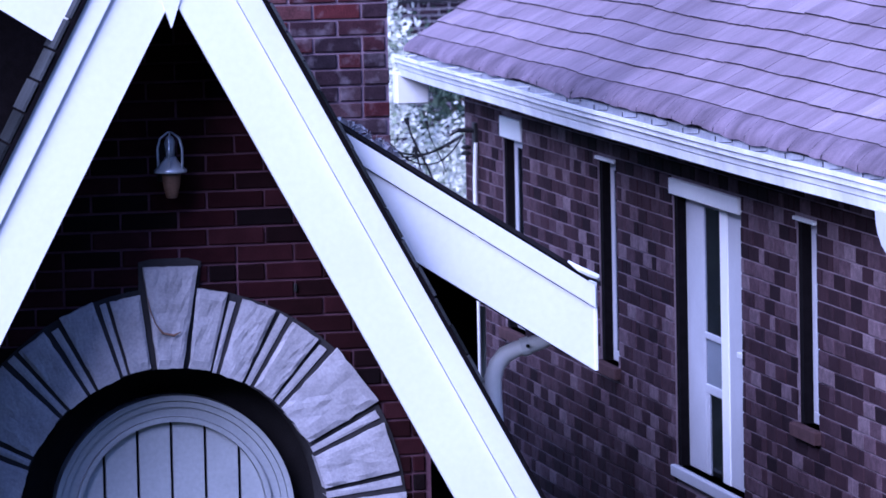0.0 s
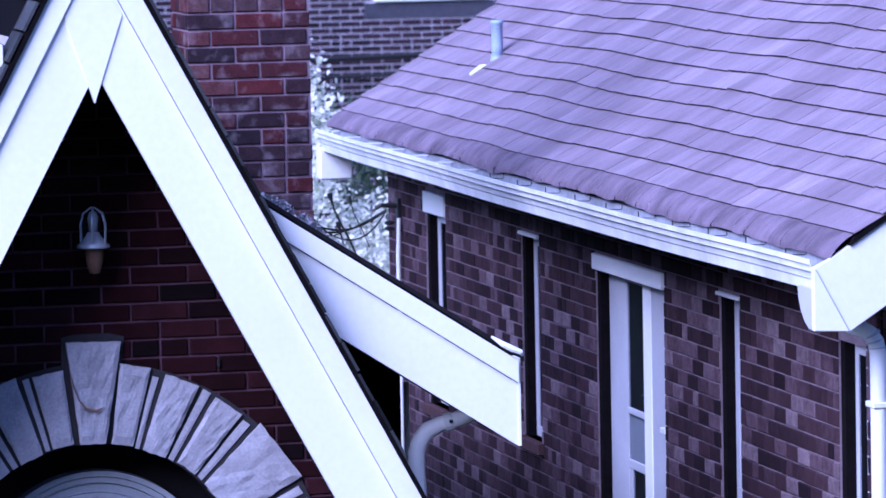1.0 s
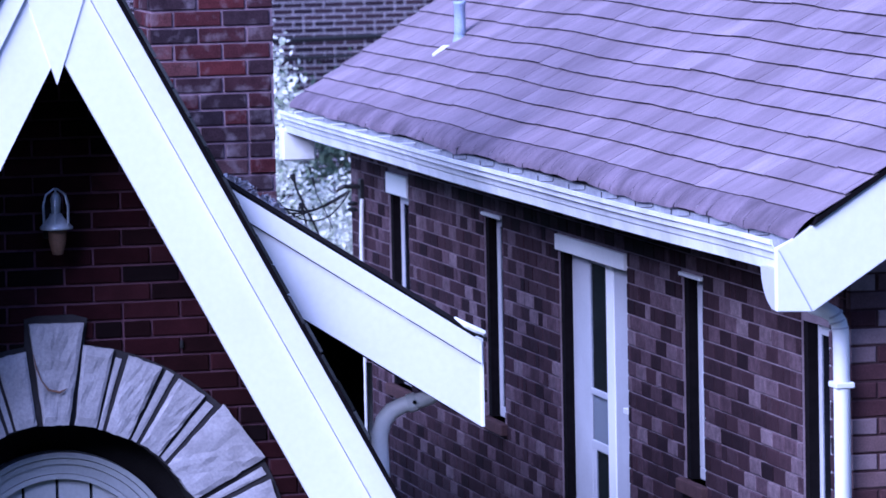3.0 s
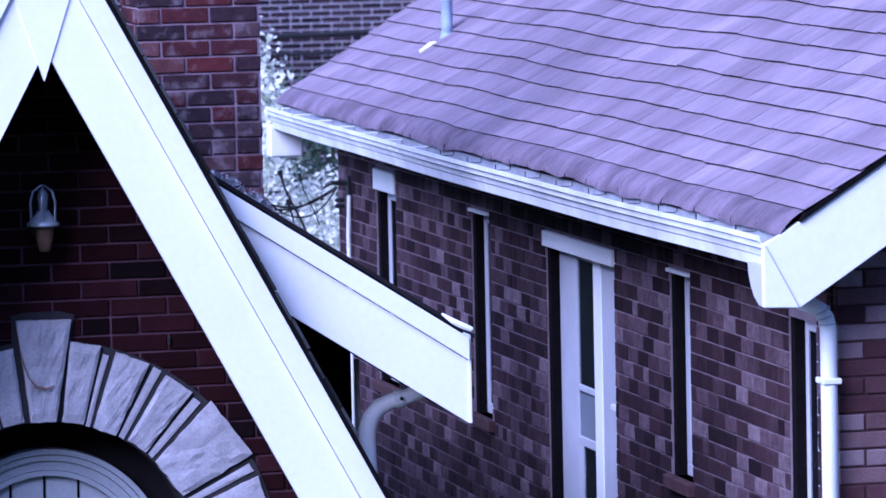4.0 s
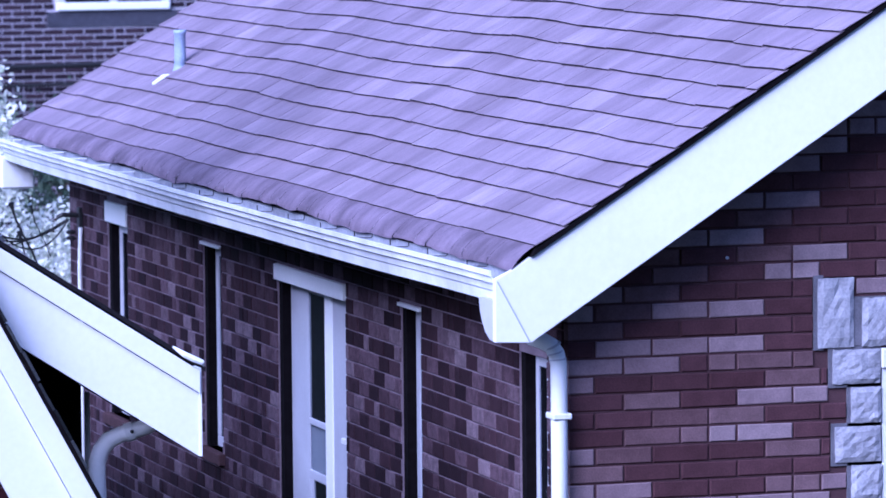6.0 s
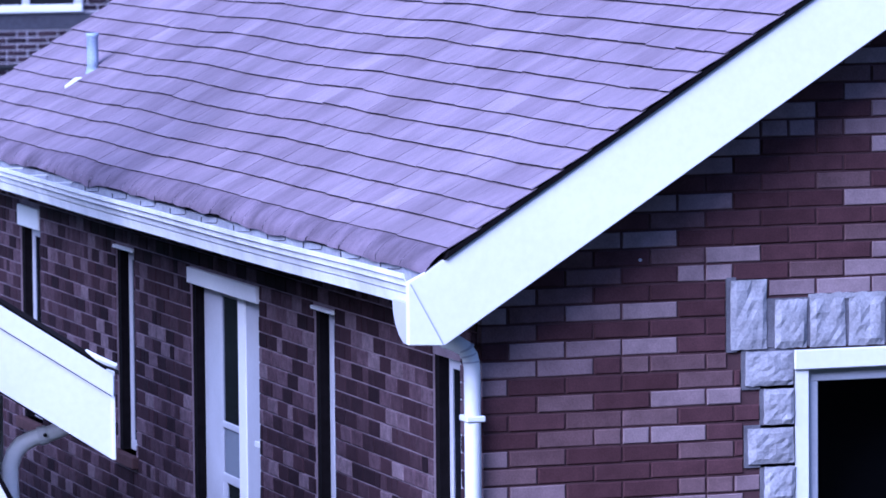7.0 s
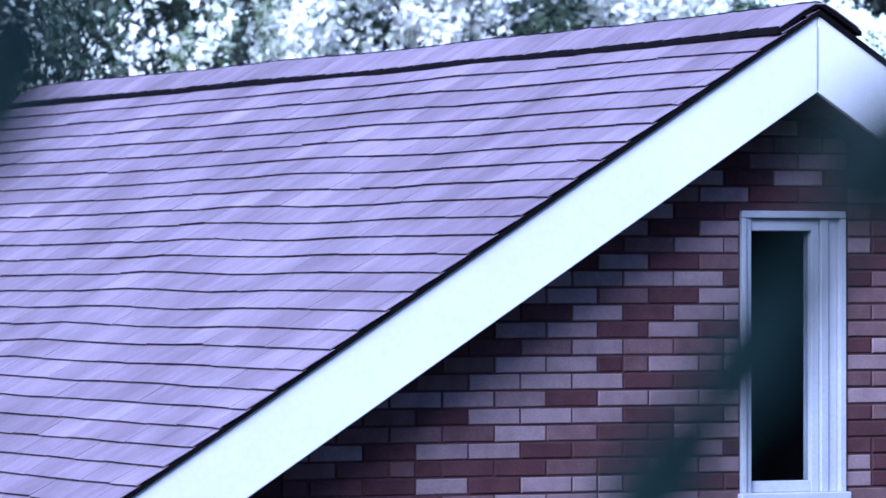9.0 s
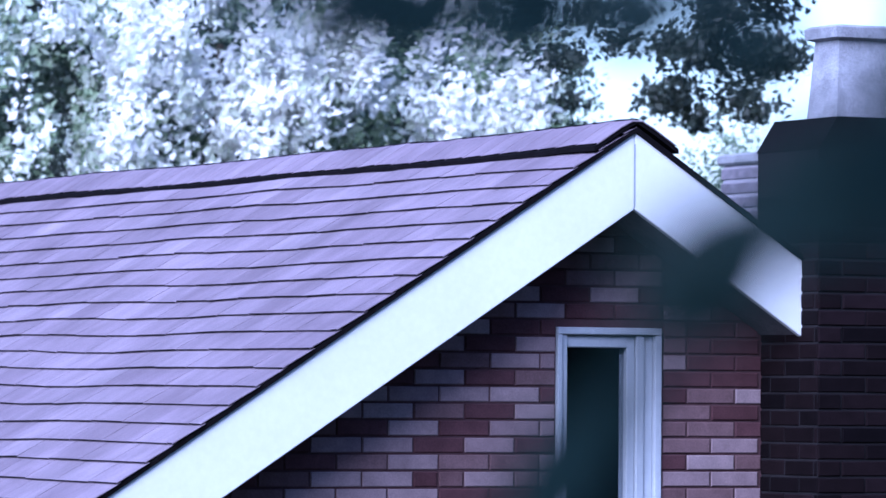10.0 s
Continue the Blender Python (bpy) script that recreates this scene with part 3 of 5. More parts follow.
STONES = [(6.577, 6.718, 2.903, 3.160), (6.751, 6.876, 2.903, 3.083), (6.893, 7.033, 2.902, 3.083), (7.047, 7.188, 2.902, 3.082), (7.203, 7.345, 2.902, 3.082), (7.360, 7.490, 2.902, 3.080),
          (7.516, 7.658, 2.902, 3.166), (7.690, 7.80, 2.902, 3.08), (7.82, 7.95, 2.902, 3.08), (7.97, 8.10, 2.902, 3.08), (8.12, 8.25, 2.902, 3.08), (8.27, 8.40, 2.902, 3.08), (8.42, 8.55, 2.902, 3.08), (8.575, 8.72, 2.902, 3.16),
          (6.635, 6.822, 2.766, 2.893), (6.708, 6.826, 2.620, 2.752), (6.645, 6.826, 2.475, 2.607), (6.708, 6.826, 2.335, 2.462), (6.645, 6.826, 2.195, 2.322)]
part("stone_bedding", box((6.562, YW - 0.0065, 2.895), (6.60, YW + 0.05, 3.172)), mortar_lintel, front_wall)
part("stone_bedding", box((6.60, YW - 0.007, 2.907), (8.70, YW + 0.06, 3.088)), mortar_lintel, front_wall, "grey mortar round the stones")
for a, b, c, d in STONES[14:]:
    part("stone_bedding", box((a - 0.014, YW - 0.004, c - 0.013), (PICTURE[0] - 0.006, YW + 0.05, d + 0.0125)), mortar_lintel, front_wall)
for k, (a, b, c, d) in enumerate(STONES):
    lean = 0.004 * math.sin(k * 2.3)
    rough_stone("stone", [(a, c), (b, c), (b + lean, d), (a + lean * 0.5, d)], YW - 0.012, 0.06, front_wall, k + 1, limestone, 0.013)
top = [(6.89 + k * 0.0152, 3.100 + 0.010 * noise.noise(Vector((k * 0.46, 1, 1)))) for k in range(40, -1, -1)]
bm = prism(bmesh.new(), [(6.89, 3.080), (7.498, 3.080)] + top, YW - 0.012, YW + 0.02)
part("mortar_smear", bm, limestone, front_wall, "pale smeared mortar above the stones")

# pale anchor plugs in the brick
for px, pz in ((6.225, 3.249), (7.431, 3.847)):
    part("anchor_plug", tube(bmesh.new(), [(px, YW - 0.006, pz), (px, YW + 0.02, pz)], 0.006, 10), white_frame, front_wall, "small pale plug")

# ---- cottage with the steep entry gable ----
cottage = thing("gabled_cottage", "red brick cottage, walls darkened for shade, with steep white entry gable", "house")
GY, EY = 17.30, 17.80
APEX, STEEP = 2.795, 1.870
IN_TOP, OUT_TOP = 3.968, 4.552


def wing_low(x):
    return 2.530 + 0.647 * (4.378 - x)


ARCH_X, ARCH_Z, ARCH_IN, ARCH_OUT = 2.829, 2.010, 0.580, 0.868
# entry wall: one gabled slab with the round-headed doorway cut out
hole_r = ARCH_IN + 0.03
outline = [(2.0, 0.0), (ARCH_X - hole_r, 0.0)] + [(ARCH_X - hole_r * math.cos(radians(a)), ARCH_Z + hole_r * math.sin(radians(a))) for a in range(0, 181, 6)]
outline += [(ARCH_X + hole_r, 0.0), (3.8, 0.0), (3.8, OUT_TOP - 0.23 - STEEP * (3.8 - APEX)), (APEX, OUT_TOP - 0.23), (2.0, OUT_TOP - 0.23 - STEEP * (APEX - 2.0))]
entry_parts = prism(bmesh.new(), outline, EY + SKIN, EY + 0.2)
entry_wall = part("entry_wall", entry_parts, mortar_deep, cottage, "red brick wall darkened for the shade under the gable")

for s in (1, -1):
    def strip(d0a, d0b, hi, lo, ya, yb, bevel=0.0):
        """A band along one side of the gable between two lines that start at heights hi and lo on the axis."""
        zf = IN_TOP - STEEP * 1.30
        pts = [(APEX, lo), (APEX + s * (lo - zf) / STEEP, zf), (APEX + s * (hi - zf) / STEEP, zf), (APEX, hi)]
        return prism(bmesh.new(), pts if s > 0 else pts[::-1], ya, yb)
    part("gable_board", strip(0, 0, 4.372, IN_TOP, GY, GY + 0.025), white_metal, cottage, "wide white gable board")
    part("crown_strip", strip(0, 0, OUT_TOP - 0.012, 4.379, GY - 0.016, GY + 0.025), white_metal, cottage, "white strip along the roof edge")
    part("steep_roof", strip(0, 0, OUT_TOP + 0.022, OUT_TOP - 0.012, GY - 0.03, 17.80 if s > 0 else GY + 0.243), shade_black, cottage, "steep dark roof")
    # soffit blackened to hold the shade inside the gable
    part("soffit", strip(0, 0, 4.30, 4.28, GY + 0.025, EY + SKIN), felt_and_shade, cottage)
bm = prism(bmesh.new(), [(2.764, 3.929), (2.789, 3.858), (2.813, 3.929), (2.892, 4.165), (2.789, 4.355), (2.686, 4.165)], GY - 0.006, GY + 0.02)
part("peak_point", bm, white_metal, cottage, "small white point at the gable's peak")
# slates along the near slope of the entry roof
vs = [(0, 0, 0), (1, 0, 0), (1, 1, 0), (0, 1, 0), (0, 0, 1), (1, 0, 1), (1, 1, 1), (0, 1, 1)]
slate_mesh = bpy.data.meshes.new("slate")
slate_mesh.from_pydata(vs, [], [(0, 3, 2, 1), (4, 5, 6, 7), (0, 1, 5, 4), (1, 2, 6, 5), (2, 3, 7, 6), (3, 0, 4, 7)])
slate_mesh.materials.append(slate)
near_slope = [o for o in cottage.children if o.name.startswith("steep_roof")][-1]
leng = math.hypot(1, STEEP)
dv = Vector((1 / leng, 0, STEEP / leng))
nv = Vector((-STEEP / leng, 0, 1 / leng))
first = ((OUT_TOP + 0.024 - 3.90) * leng / STEEP) % 0.122
for r in range(15):
    base = Vector((APEX, GY - 0.03, OUT_TOP + 0.024)) - dv * (first + 0.122 * r)
    o = new("slate", slate_mesh)
    o.parent = near_slope
    deep = 0.20 + 0.06 * random.random()
    m = Matrix((( *(Vector((0, 1, 0)) * deep), 0), (*(dv * 0.113), 0), (*(nv * 0.010), 0), (0, 0, 0, 1))).transposed()
    m.translation = base + Vector((0, 0.012 * random.random() - 0.008, 0)) + nv * (0.003 + 0.005 * random.random())
    o.matrix_world = m

# slate ends that stand out along the other rake, some slipped
far_slope = [o for o in cottage.children if o.name.startswith("steep_roof")][0]
dw, nw = Vector((-1 / leng, 0, STEEP / leng)), Vector((STEEP / leng, 0, 1 / leng))
for r in range(19):
    base = Vector((APEX, GY - 0.036, OUT_TOP + 0.016)) - dw * (0.10 + 0.122 * r)
    o = new("slate", slate_mesh)
    o.parent = far_slope
    m = Matrix(((*(Vector((0, 1, 0)) * (0.20 + 0.06 * random.random())), 0), (*(dw * (0.108 + 0.012 * random.random())), 0), (*(nw * 0.010), 0), (0, 0, 0, 1))).transposed()
    m.translation = base + Vector((0, 0.010 * random.random() - 0.008, 0)) + nw * (0.006 * random.random() - 0.001)
    o.matrix_world = m

# the entry roof's upper part runs back over the main roof
zc = 4.085
xc, xd = APEX - (OUT_TOP - zc) / STEEP, APEX - (OUT_TOP - 0.03 - zc) / STEEP
part("upper_slope", prism(bmesh.new(), [(xd, zc), (APEX, OUT_TOP - 0.03), (APEX, OUT_TOP), (xc, zc)], GY + 0.244, 19.2), shade_black, cottage, "dark upper roof slope")
for r in range(4):
    base = Vector((APEX, GY + 0.20, OUT_TOP + 0.024)) - dv * (first + 0.122 * r)
    if base.z < zc:
        continue
    for c in range(2):
        o = new("slate", slate_mesh)
        o.parent = near_slope
        m = Matrix((( *(Vector((0, 1, 0)) * 0.24), 0), (*(dv * 0.113), 0), (*(nv * 0.010), 0), (0, 0, 0, 1))).transposed()
        m.translation = base + Vector((0, 0.25 * c + 0.06 * (r % 2), 0)) + nv * (0.001 + 0.005 * random.random())
        o.matrix_world = m

# long main gable board that runs behind the entry gable
WY = GY + 0.25
XL = 0.9
for xa, xb in ((XL, 2.50), (3.36, 4.372)):
    bm = prism(bmesh.new(), [(xa, wing_low(xa)), (xb, wing_low(xb)), (xb, 2.768 + 0.647 * (4.3675 - xb)), (xa, 2.768 + 0.647 * (4.3675 - xa))], WY, WY + 0.025)
    part("wing_board", bm, white_metal, cottage, "white board along the lower roof edge")
    bm = prism(bmesh.new(), [(xa, 2.772 + 0.647 * (4.3675 - xa)), (xb, 2.772 + 0.647 * (4.3675 - xb)), (xb, 2.852 + 0.647 * (4.371 - xb)), (xa, 2.852 + 0.647 * (4.371 - xa))], WY - 0.018, WY + 0.025)
    part("wing_crown", bm, white_metal, cottage, "white strip along the lower roof edge")
part("end_cap", box((4.372, WY - 0.004, 2.535), (4.381, WY + 0.09, 2.86)), white_metal, cottage)
bm = bmesh.new()
for xa, xb, ys in ((XL, 2.30, WY - 0.032), (2.30, 3.38, 18.0), (3.38, 4.39, WY - 0.032)):
    prism(bm, [(xa, 2.855 + 0.647 * (4.38 - xa)), (xb, 2.855 + 0.647 * (4.38 - xb)), (xb, 2.873 + 0.647 * (4.38 - xb)), (xa, 2.873 + 0.647 * (4.38 - xa))], ys, 24.0)
part("main_roof", bm, felt_and_shade, cottage, "dark main roof")
bm = bmesh.new()
tube(bm, [(4.27, WY - 0.02, 2.945), (4.31, WY - 0.035, 2.916), (4.345, WY - 0.04, 2.898), (4.375, WY - 0.042, 2.885), (4.383, WY - 0.03, 2.872)], [0.004, 0.011, 0.012, 0.010, 0.004], 8)
part("drip_edge", bm, white_metal, cottage, "curled white metal edge")
# main wall: the overhang's deep shade is put into a black colour
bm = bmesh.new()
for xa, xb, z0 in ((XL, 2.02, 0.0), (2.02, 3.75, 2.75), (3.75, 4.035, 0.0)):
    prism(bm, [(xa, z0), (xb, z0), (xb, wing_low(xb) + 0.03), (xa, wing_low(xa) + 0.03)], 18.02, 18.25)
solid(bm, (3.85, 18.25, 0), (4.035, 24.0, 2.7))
part("main_wall", bm, shade_black, cottage, "main wall coloured black for its deep shade")
# wing soffits, black in place of the shade under them
for xa, xb in ((XL, 2.32), (3.38, 4.372)):
    bm = prism(bmesh.new(), [(xa, wing_low(xa) + 0.008), (xb, wing_low(xb) + 0.008), (xb, wing_low(xb) + 0.024), (xa, wing_low(xa) + 0.024)], WY + 0.026, 18.02)
    part("soffit", bm, felt_and_shade, cottage)
# the wing's boards hang close behind the entry gable
closer = (GY + 0.075) / WY
nearer = Matrix.Translation(EYE) @ Matrix.Scale(closer, 4) @ Matrix.Translation([-c for c in EYE])
for o in cottage.children:
    if o.name.split(".")[0] in ("wing_board", "wing_crown", "end_cap", "drip_edge"):
        o.data.transform(nearer)
part("corner_pipe", tube(bmesh.new(), [(4.048, 17.98, 0.1), (4.048, 17.98, 2.74)], 0.011, 8), white_metal, cottage, "thin white conduit")

cspout = thing("downspout", "white bent downspout under the cottage eave", "downspout")
bm = tube(bmesh.new(), [(4.235, 17.66, 2.66), (4.205, 17.67, 2.640), (4.16, 17.68, 2.625), (4.11, 17.69, 2.612), (4.065, 17.70, 2.59), (4.035, 17.70, 2.555), (4.020, 17.70, 2.51), (4.018, 17.70, 2.45), (4.022, 17.70, 2.35), (4.03, 17.71, 2.2), (4.03, 17.71, 0.1)], [0.03] * 4 + [0.033] * 7, 14)
part("pipe", bm, white_fresh, cspout, smooth=True)
part("collar", tube(bmesh.new(), [(4.155, 17.68, 2.624), (4.125, 17.687, 2.616)], 0.036, 14), white_worn, cspout)
part("screw", tube(bmesh.new(), [(4.14, 17.64, 2.625), (4.14, 17.65, 2.625)], 0.007, 8), black_metal, cspout)

# arch of rough stones
part("arch_bedding", prism(bmesh.new(), [(ARCH_X + 0.875 * math.sin(radians(a)), ARCH_Z + 0.875 * math.cos(radians(a))) for a in range(-100, 101, 5)] + [(ARCH_X + 0.577 * math.sin(radians(a)), ARCH_Z + 0.577 * math.cos(radians(a))) for a in range(100, -101, -5)], EY - 0.005, EY + 0.26), mortar_grey, entry_wall, "grey mortar bed and soffit of the arch")
spans = [(7.0, 14.6), (15.6, 17.2), (18.6, 27.3), (28.6, 30.7), (32.2, 40.0), (41.2, 43.4), (45.0, 61.5), (63.2, 65.4), (67.0, 79.5), (81.0, 83.3), (85.0, 98.0)]
seed = 40
for sgn in (1, -1):
    for a0, a1 in spans:
        seed += 1
        thin = a1 - a0 < 3
        ro = ARCH_OUT - (0.012 if thin else 0.0) + 0.010 * math.sin(seed * 1.9)
        ri = ARCH_IN + 0.004 * math.sin(seed)
        def at(a, r):
            return (ARCH_X + sgn * r * math.sin(radians(a)), ARCH_Z + r * math.cos(radians(a)))
        q = [at(a0, ri), at(a1, ri), at(a1, ro), at(a0, ro)]
        if sgn < 0:
            q = [q[1], q[0], q[3], q[2]]
        if a1 - a0 > 12:
            am = (a0 + a1) / 2
            grow = 1 / math.cos(radians((a1 - a0) / 2)) * 0.5 + 0.5
            q = [at(a0, ri), at(a1, ri), at(a1, ro * grow), at(a0, ro * grow)]
            if sgn < 0:
                q = [q[1], q[0], q[3], q[2]]
        rough_stone("stone", q, EY - (0.010 if thin else 0.018), 0.07, entry_wall, seed, arch_stone, 0.004 if thin else 0.009, 3 if thin else 9)
bm = prism(bmesh.new(), [(2.718, 2.60), (2.905, 2.60), (2.955, 2.975), (2.90, 2.99), (2.836, 2.99), (2.77, 2.99), (2.722, 2.98)], EY - 0.008, EY + 0.05)
part("keystone_bedding", bm, mortar_grey, entry_wall)
rough_stone("keystone", [(2.783, 2.588), (2.875, 2.588), (2.939, 2.960), (2.737, 2.963)], EY - 0.03, 0.09, entry_wall, 77, arch_stone, 0.010, 11)
bm = tube(bmesh.new(), [(2.748, EY - 0.038, 2.855), (2.757, EY - 0.043, 2.805), (2.775, EY - 0.047, 2.755), (2.80, EY - 0.05, 2.722), (2.84, EY - 0.052, 2.712), (2.868, EY - 0.048, 2.724)], [0.001, 0.0025, 0.002, 0.004, 0.005, 0.001], 6)
part("rust_stain", bm, rust, entry_wall, "rusty chip in the keystone")

# round-headed door in its grey casing
door = thing("entry_door", "grey round-headed plank door in moulded grey casing", "door")
DY, DX, DZ = EY + 0.20, 2.866, 2.008


def ring(r0, r1, ya, yb, foot=0.3):
    ang = range(-90, 91, 5)
    pts = [(DX - r1, foot)] + [(DX + r1 * math.sin(radians(a)), DZ + r1 * math.cos(radians(a))) for a in ang] + [(DX + r1, foot), (DX + r0, foot)] + [(DX + r0 * math.sin(radians(a)), DZ + r0 * math.cos(radians(a))) for a in reversed(ang)] + [(DX - r0, foot)]
    bm = bmesh.new()
    k = len(pts)
    half = k // 2
    v0 = [bm.verts.new((x, ya, z)) for x, z in pts]
    v1 = [bm.verts.new((x, yb, z)) for x, z in pts]
    for i in range(half - 1):
        bm.faces.new((v0[i], v0[i + 1], v0[k - 2 - i], v0[k - 1 - i]))
        bm.faces.new((v1[i], v1[k - 1 - i], v1[k - 2 - i], v1[i + 1]))
    for i in range(k):
        j = (i + 1) % k
        bm.faces.new((v0[j], v0[i], v1[i], v1[j]))
    return bm


part("casing", ring(0.432, 0.452, DY - 0.006, DY + 0.08), grey_paint, door)
part("casing", ring(0.408, 0.4295, DY + 0.004, DY + 0.08), grey_paint, door)
part("casing", ring(0.372, 0.406, DY + 0.016, DY + 0.08), grey_paint, door)
part("casing", ring(0.352, 0.3705, DY + 0.004, DY + 0.08), grey_paint, door)
edge = [-0.352, -0.254, -0.127, 0.0, 0.127, 0.254, 0.352]
for a, b in zip(edge, edge[1:]):
    a, b = a + 0.006, b - 0.006
    tops = [(x, DZ + math.sqrt(max(0.350 ** 2 - x * x, 0.0))) for x in [b + (a - b) * i / 6 for i in range(7)]]
    bm = prism(bmesh.new(), [(DX + a, 0.3), (DX + b, 0.3)] + [(DX + x, z) for x, z in tops], DY + 0.035, DY + 0.06)
    part("plank", bm, door_paint, door)
part("backing", box((DX - 0.72, DY + 0.085, 0.2), (DX + 0.72, DY + 0.1, DZ + 0.66)), felt_and_shade, door)

# wall lamp above the arch
lamp = thing("wall_lamp", "wall lantern with pale metal hood and amber glass", "lamp")
LX, LY = 2.836, EY - 0.095
bm = lathe(bmesh.new(), (LX, LY, 3.300), [(0.060, 0.0), (0.061, 0.008), (0.045, 0.022), (0.034, 0.036), (0.026, 0.046), (0.022, 0.056), (0.0, 0.058)], 20)
part("hood", bm, lamp_metal, lamp, "pale bell-shaped hood", smooth=True)
part("neck", lathe(bmesh.new(), (LX, LY, 3.355), [(0.016, 0.0), (0.018, 0.03), (0.020, 0.055), (0.012, 0.075), (0.0, 0.08)], 14), lamp_metal, lamp, smooth=True)
for k in range(6):
    a = k * math.tau / 6 + 0.3
    c, sn = math.cos(a), math.sin(a)
    bm = tube(bmesh.new(), [(LX + c * 0.050, LY + sn * 0.050, 3.318), (LX + c * 0.052, LY + sn * 0.052, 3.385), (LX + c * 0.040, LY + sn * 0.040, 3.425), (LX + c * 0.006, LY + sn * 0.006, 3.447)], 0.003, 6)
    part("cage_bar", bm, lamp_metal, lamp)
bm = lathe(bmesh.new(), (LX + 0.003, LY, 3.205), [(0.012, 0.0), (0.022, 0.004), (0.026, 0.022), (0.033, 0.05), (0.036, 0.08), (0.036, 0.094), (0.0, 0.095)], 18)
part("glass_globe", bm, amber, lamp, "amber glass jar", smooth=True)
part("wall_plate", box((LX - 0.035, EY - 0.02, 3.26), (LX + 0.035, EY + 0.002, 3.40), 0.006), black_metal, lamp)
part("arm", tube(bmesh.new(), [(LX, EY - 0.015, 3.37), (LX, EY - 0.05, 3.375), (LX, LY, 3.37)], 0.010, 8), black_metal, lamp)
lamp.location.z = 0.012
part("tag", box((3.297, EY - 0.014, 2.848), (3.309, EY - 0.001, 2.878), 0.003), black_metal, entry_wall, "small dark bracket")

# ---- red brick chimney of the cottage ----
chimney = thing("brick_chimney", "red brick chimney with worn pale mortar behind the gable", "chimney")
CX0, CX1, CY0, CY1, CTOP = 3.70, 4.237, 20.5, 20.86, 5.3
chimney_core = part("mortar_core", box((CX0 + 0.008, CY0 + 0.008, 2.4), (CX1 - 0.008, CY1, CTOP)), mortar_red, chimney)

# fallen leaves caught on the cottage roof edge
def leaves_mesh(name, centres, sizes, mat, parent, flat=0.0, droop=0.0, label="", kind="", face=None, scatter=0.75):
    """Many small four-cornered leaves with a fold, each turned its own way."""
    n = len(centres)
    rng = np.random.default_rng(n)
    d = rng.normal(size=(n, 3))
    d[:, 2] -= droop
    d /= np.linalg.norm(d, axis=1)[:, None]
    up = rng.normal(size=(n, 3))
    up[:, 2] += flat
    w = np.cross(d, up)
    w /= np.linalg.norm(w, axis=1)[:, None] + 1e-9
    nrm = np.cross(w, d)
    if face:
        nrm = np.array(face) + scatter * rng.normal(size=(n, 3))
        nrm /= np.linalg.norm(nrm, axis=1)[:, None]
        d = d - nrm * (d * nrm).sum(1)[:, None]
        d /= np.linalg.norm(d, axis=1)[:, None] + 1e-9
        w = np.cross(d, nrm)
    c, sz = np.asarray(centres), np.asarray(sizes)[:, None]
    v = np.stack([c - d * sz * 0.5, c + w * sz * 0.30 + nrm * sz * 0.08, c + d * sz * 0.5, c - w * sz * 0.30 + nrm * sz * 0.08], 1).reshape(-1, 3)
    f = np.arange(n * 4).reshape(n, 4)
    me = bpy.data.meshes.new(name)
    me.from_pydata(v.tolist(), [], f.tolist())
    me.materials.append(mat)
    o = new(name, me)
    if parent:
        o.parent = parent
    return tagged(o, label, "", "", kind)


rng = np.random.default_rng(5)
t = rng.random(420) ** 0.8
cx = 3.43 + t * 0.42
lit = np.stack([cx, WY + 0.1 + rng.random(420) * 0.4, 2.873 + 0.647 * (4.38 - cx) + rng.random(420) * 0.05 * (1 - np.abs(2 * t - 0.7))], 1)
litter = leaves_mesh("leaf_litter", lit, 0.018 + rng.random(420) * 0.02, leaf_litter_mat, None, 0.5, 0.0, "grey dead leaves caught on the roof edge", "stuff")
litter["category"] = "leaves"

# ---- stone-topped chimney in front of the gable's right half ----
stack = thing("front_chimney", "brick front chimney darkened for shade, with pale stone top", "chimney")
SX, SY0, SY1 = 10.121, 16.56, 17.03
# core behind the bricks, blackened for the same shade
part("shaft", box((SX + 0.003, SY0 + 0.006, 0.0), (11.2, SY1, 5.80)), felt_and_shade, stack)
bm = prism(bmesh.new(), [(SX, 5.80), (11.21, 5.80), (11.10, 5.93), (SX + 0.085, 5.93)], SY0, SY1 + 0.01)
part("shoulder", bm, brick_stack_shaded, stack, "dark sloped shoulder")
bm, rr = bmesh.new(), []
for z, g in ((5.925, 0.0), (5.96, -0.004), (6.235, -0.024), (6.245, 0.004), (6.285, 0.008), (6.295, -0.006)):
    rr.append([bm.verts.new(p) for p in ((SX + 0.10 - g, SY0 + 0.03 - g, z), (11.1 + g, SY0 + 0.03 - g, z), (11.1 + g, SY1 - 0.21 + g, z), (SX + 0.10 - g, SY1 - 0.21 + g, z))])
for r0, r1 in zip(rr, rr[1:]):
    for k in range(4):
        bm.faces.new((r0[k], r0[(k + 1) % 4], r1[(k + 1) % 4], r1[k]))
bm.faces.new(rr[0][::-1])
bm.faces.new(rr[-1])
part("stone_top", bm, limestone, stack, "pale stone chimney top")

# ---- far house across the back ----
far_house = thing("far_brick_house", "dark brick house behind, with pale mortar and grey gutter", "house")
FY = 50.0
far_wall = part("far_wall", box((2.0, FY + 0.012, 0), (24.0, FY + 0.3, 5.51)), mortar_far, far_house, "dark brick wall with pale joints")
# thin black box in place of the shadow the eave would cast
part("eave_band", box((1.9, FY - 0.03, 5.26), (24.1, FY + 0.01, 5.505)), shade_black, far_house, "black band painted for the shade under the eave")
part("cable_strip", box((1.9, FY - 0.06, 5.415), (24.1, FY - 0.031, 5.435)), grey_paint, far_house)
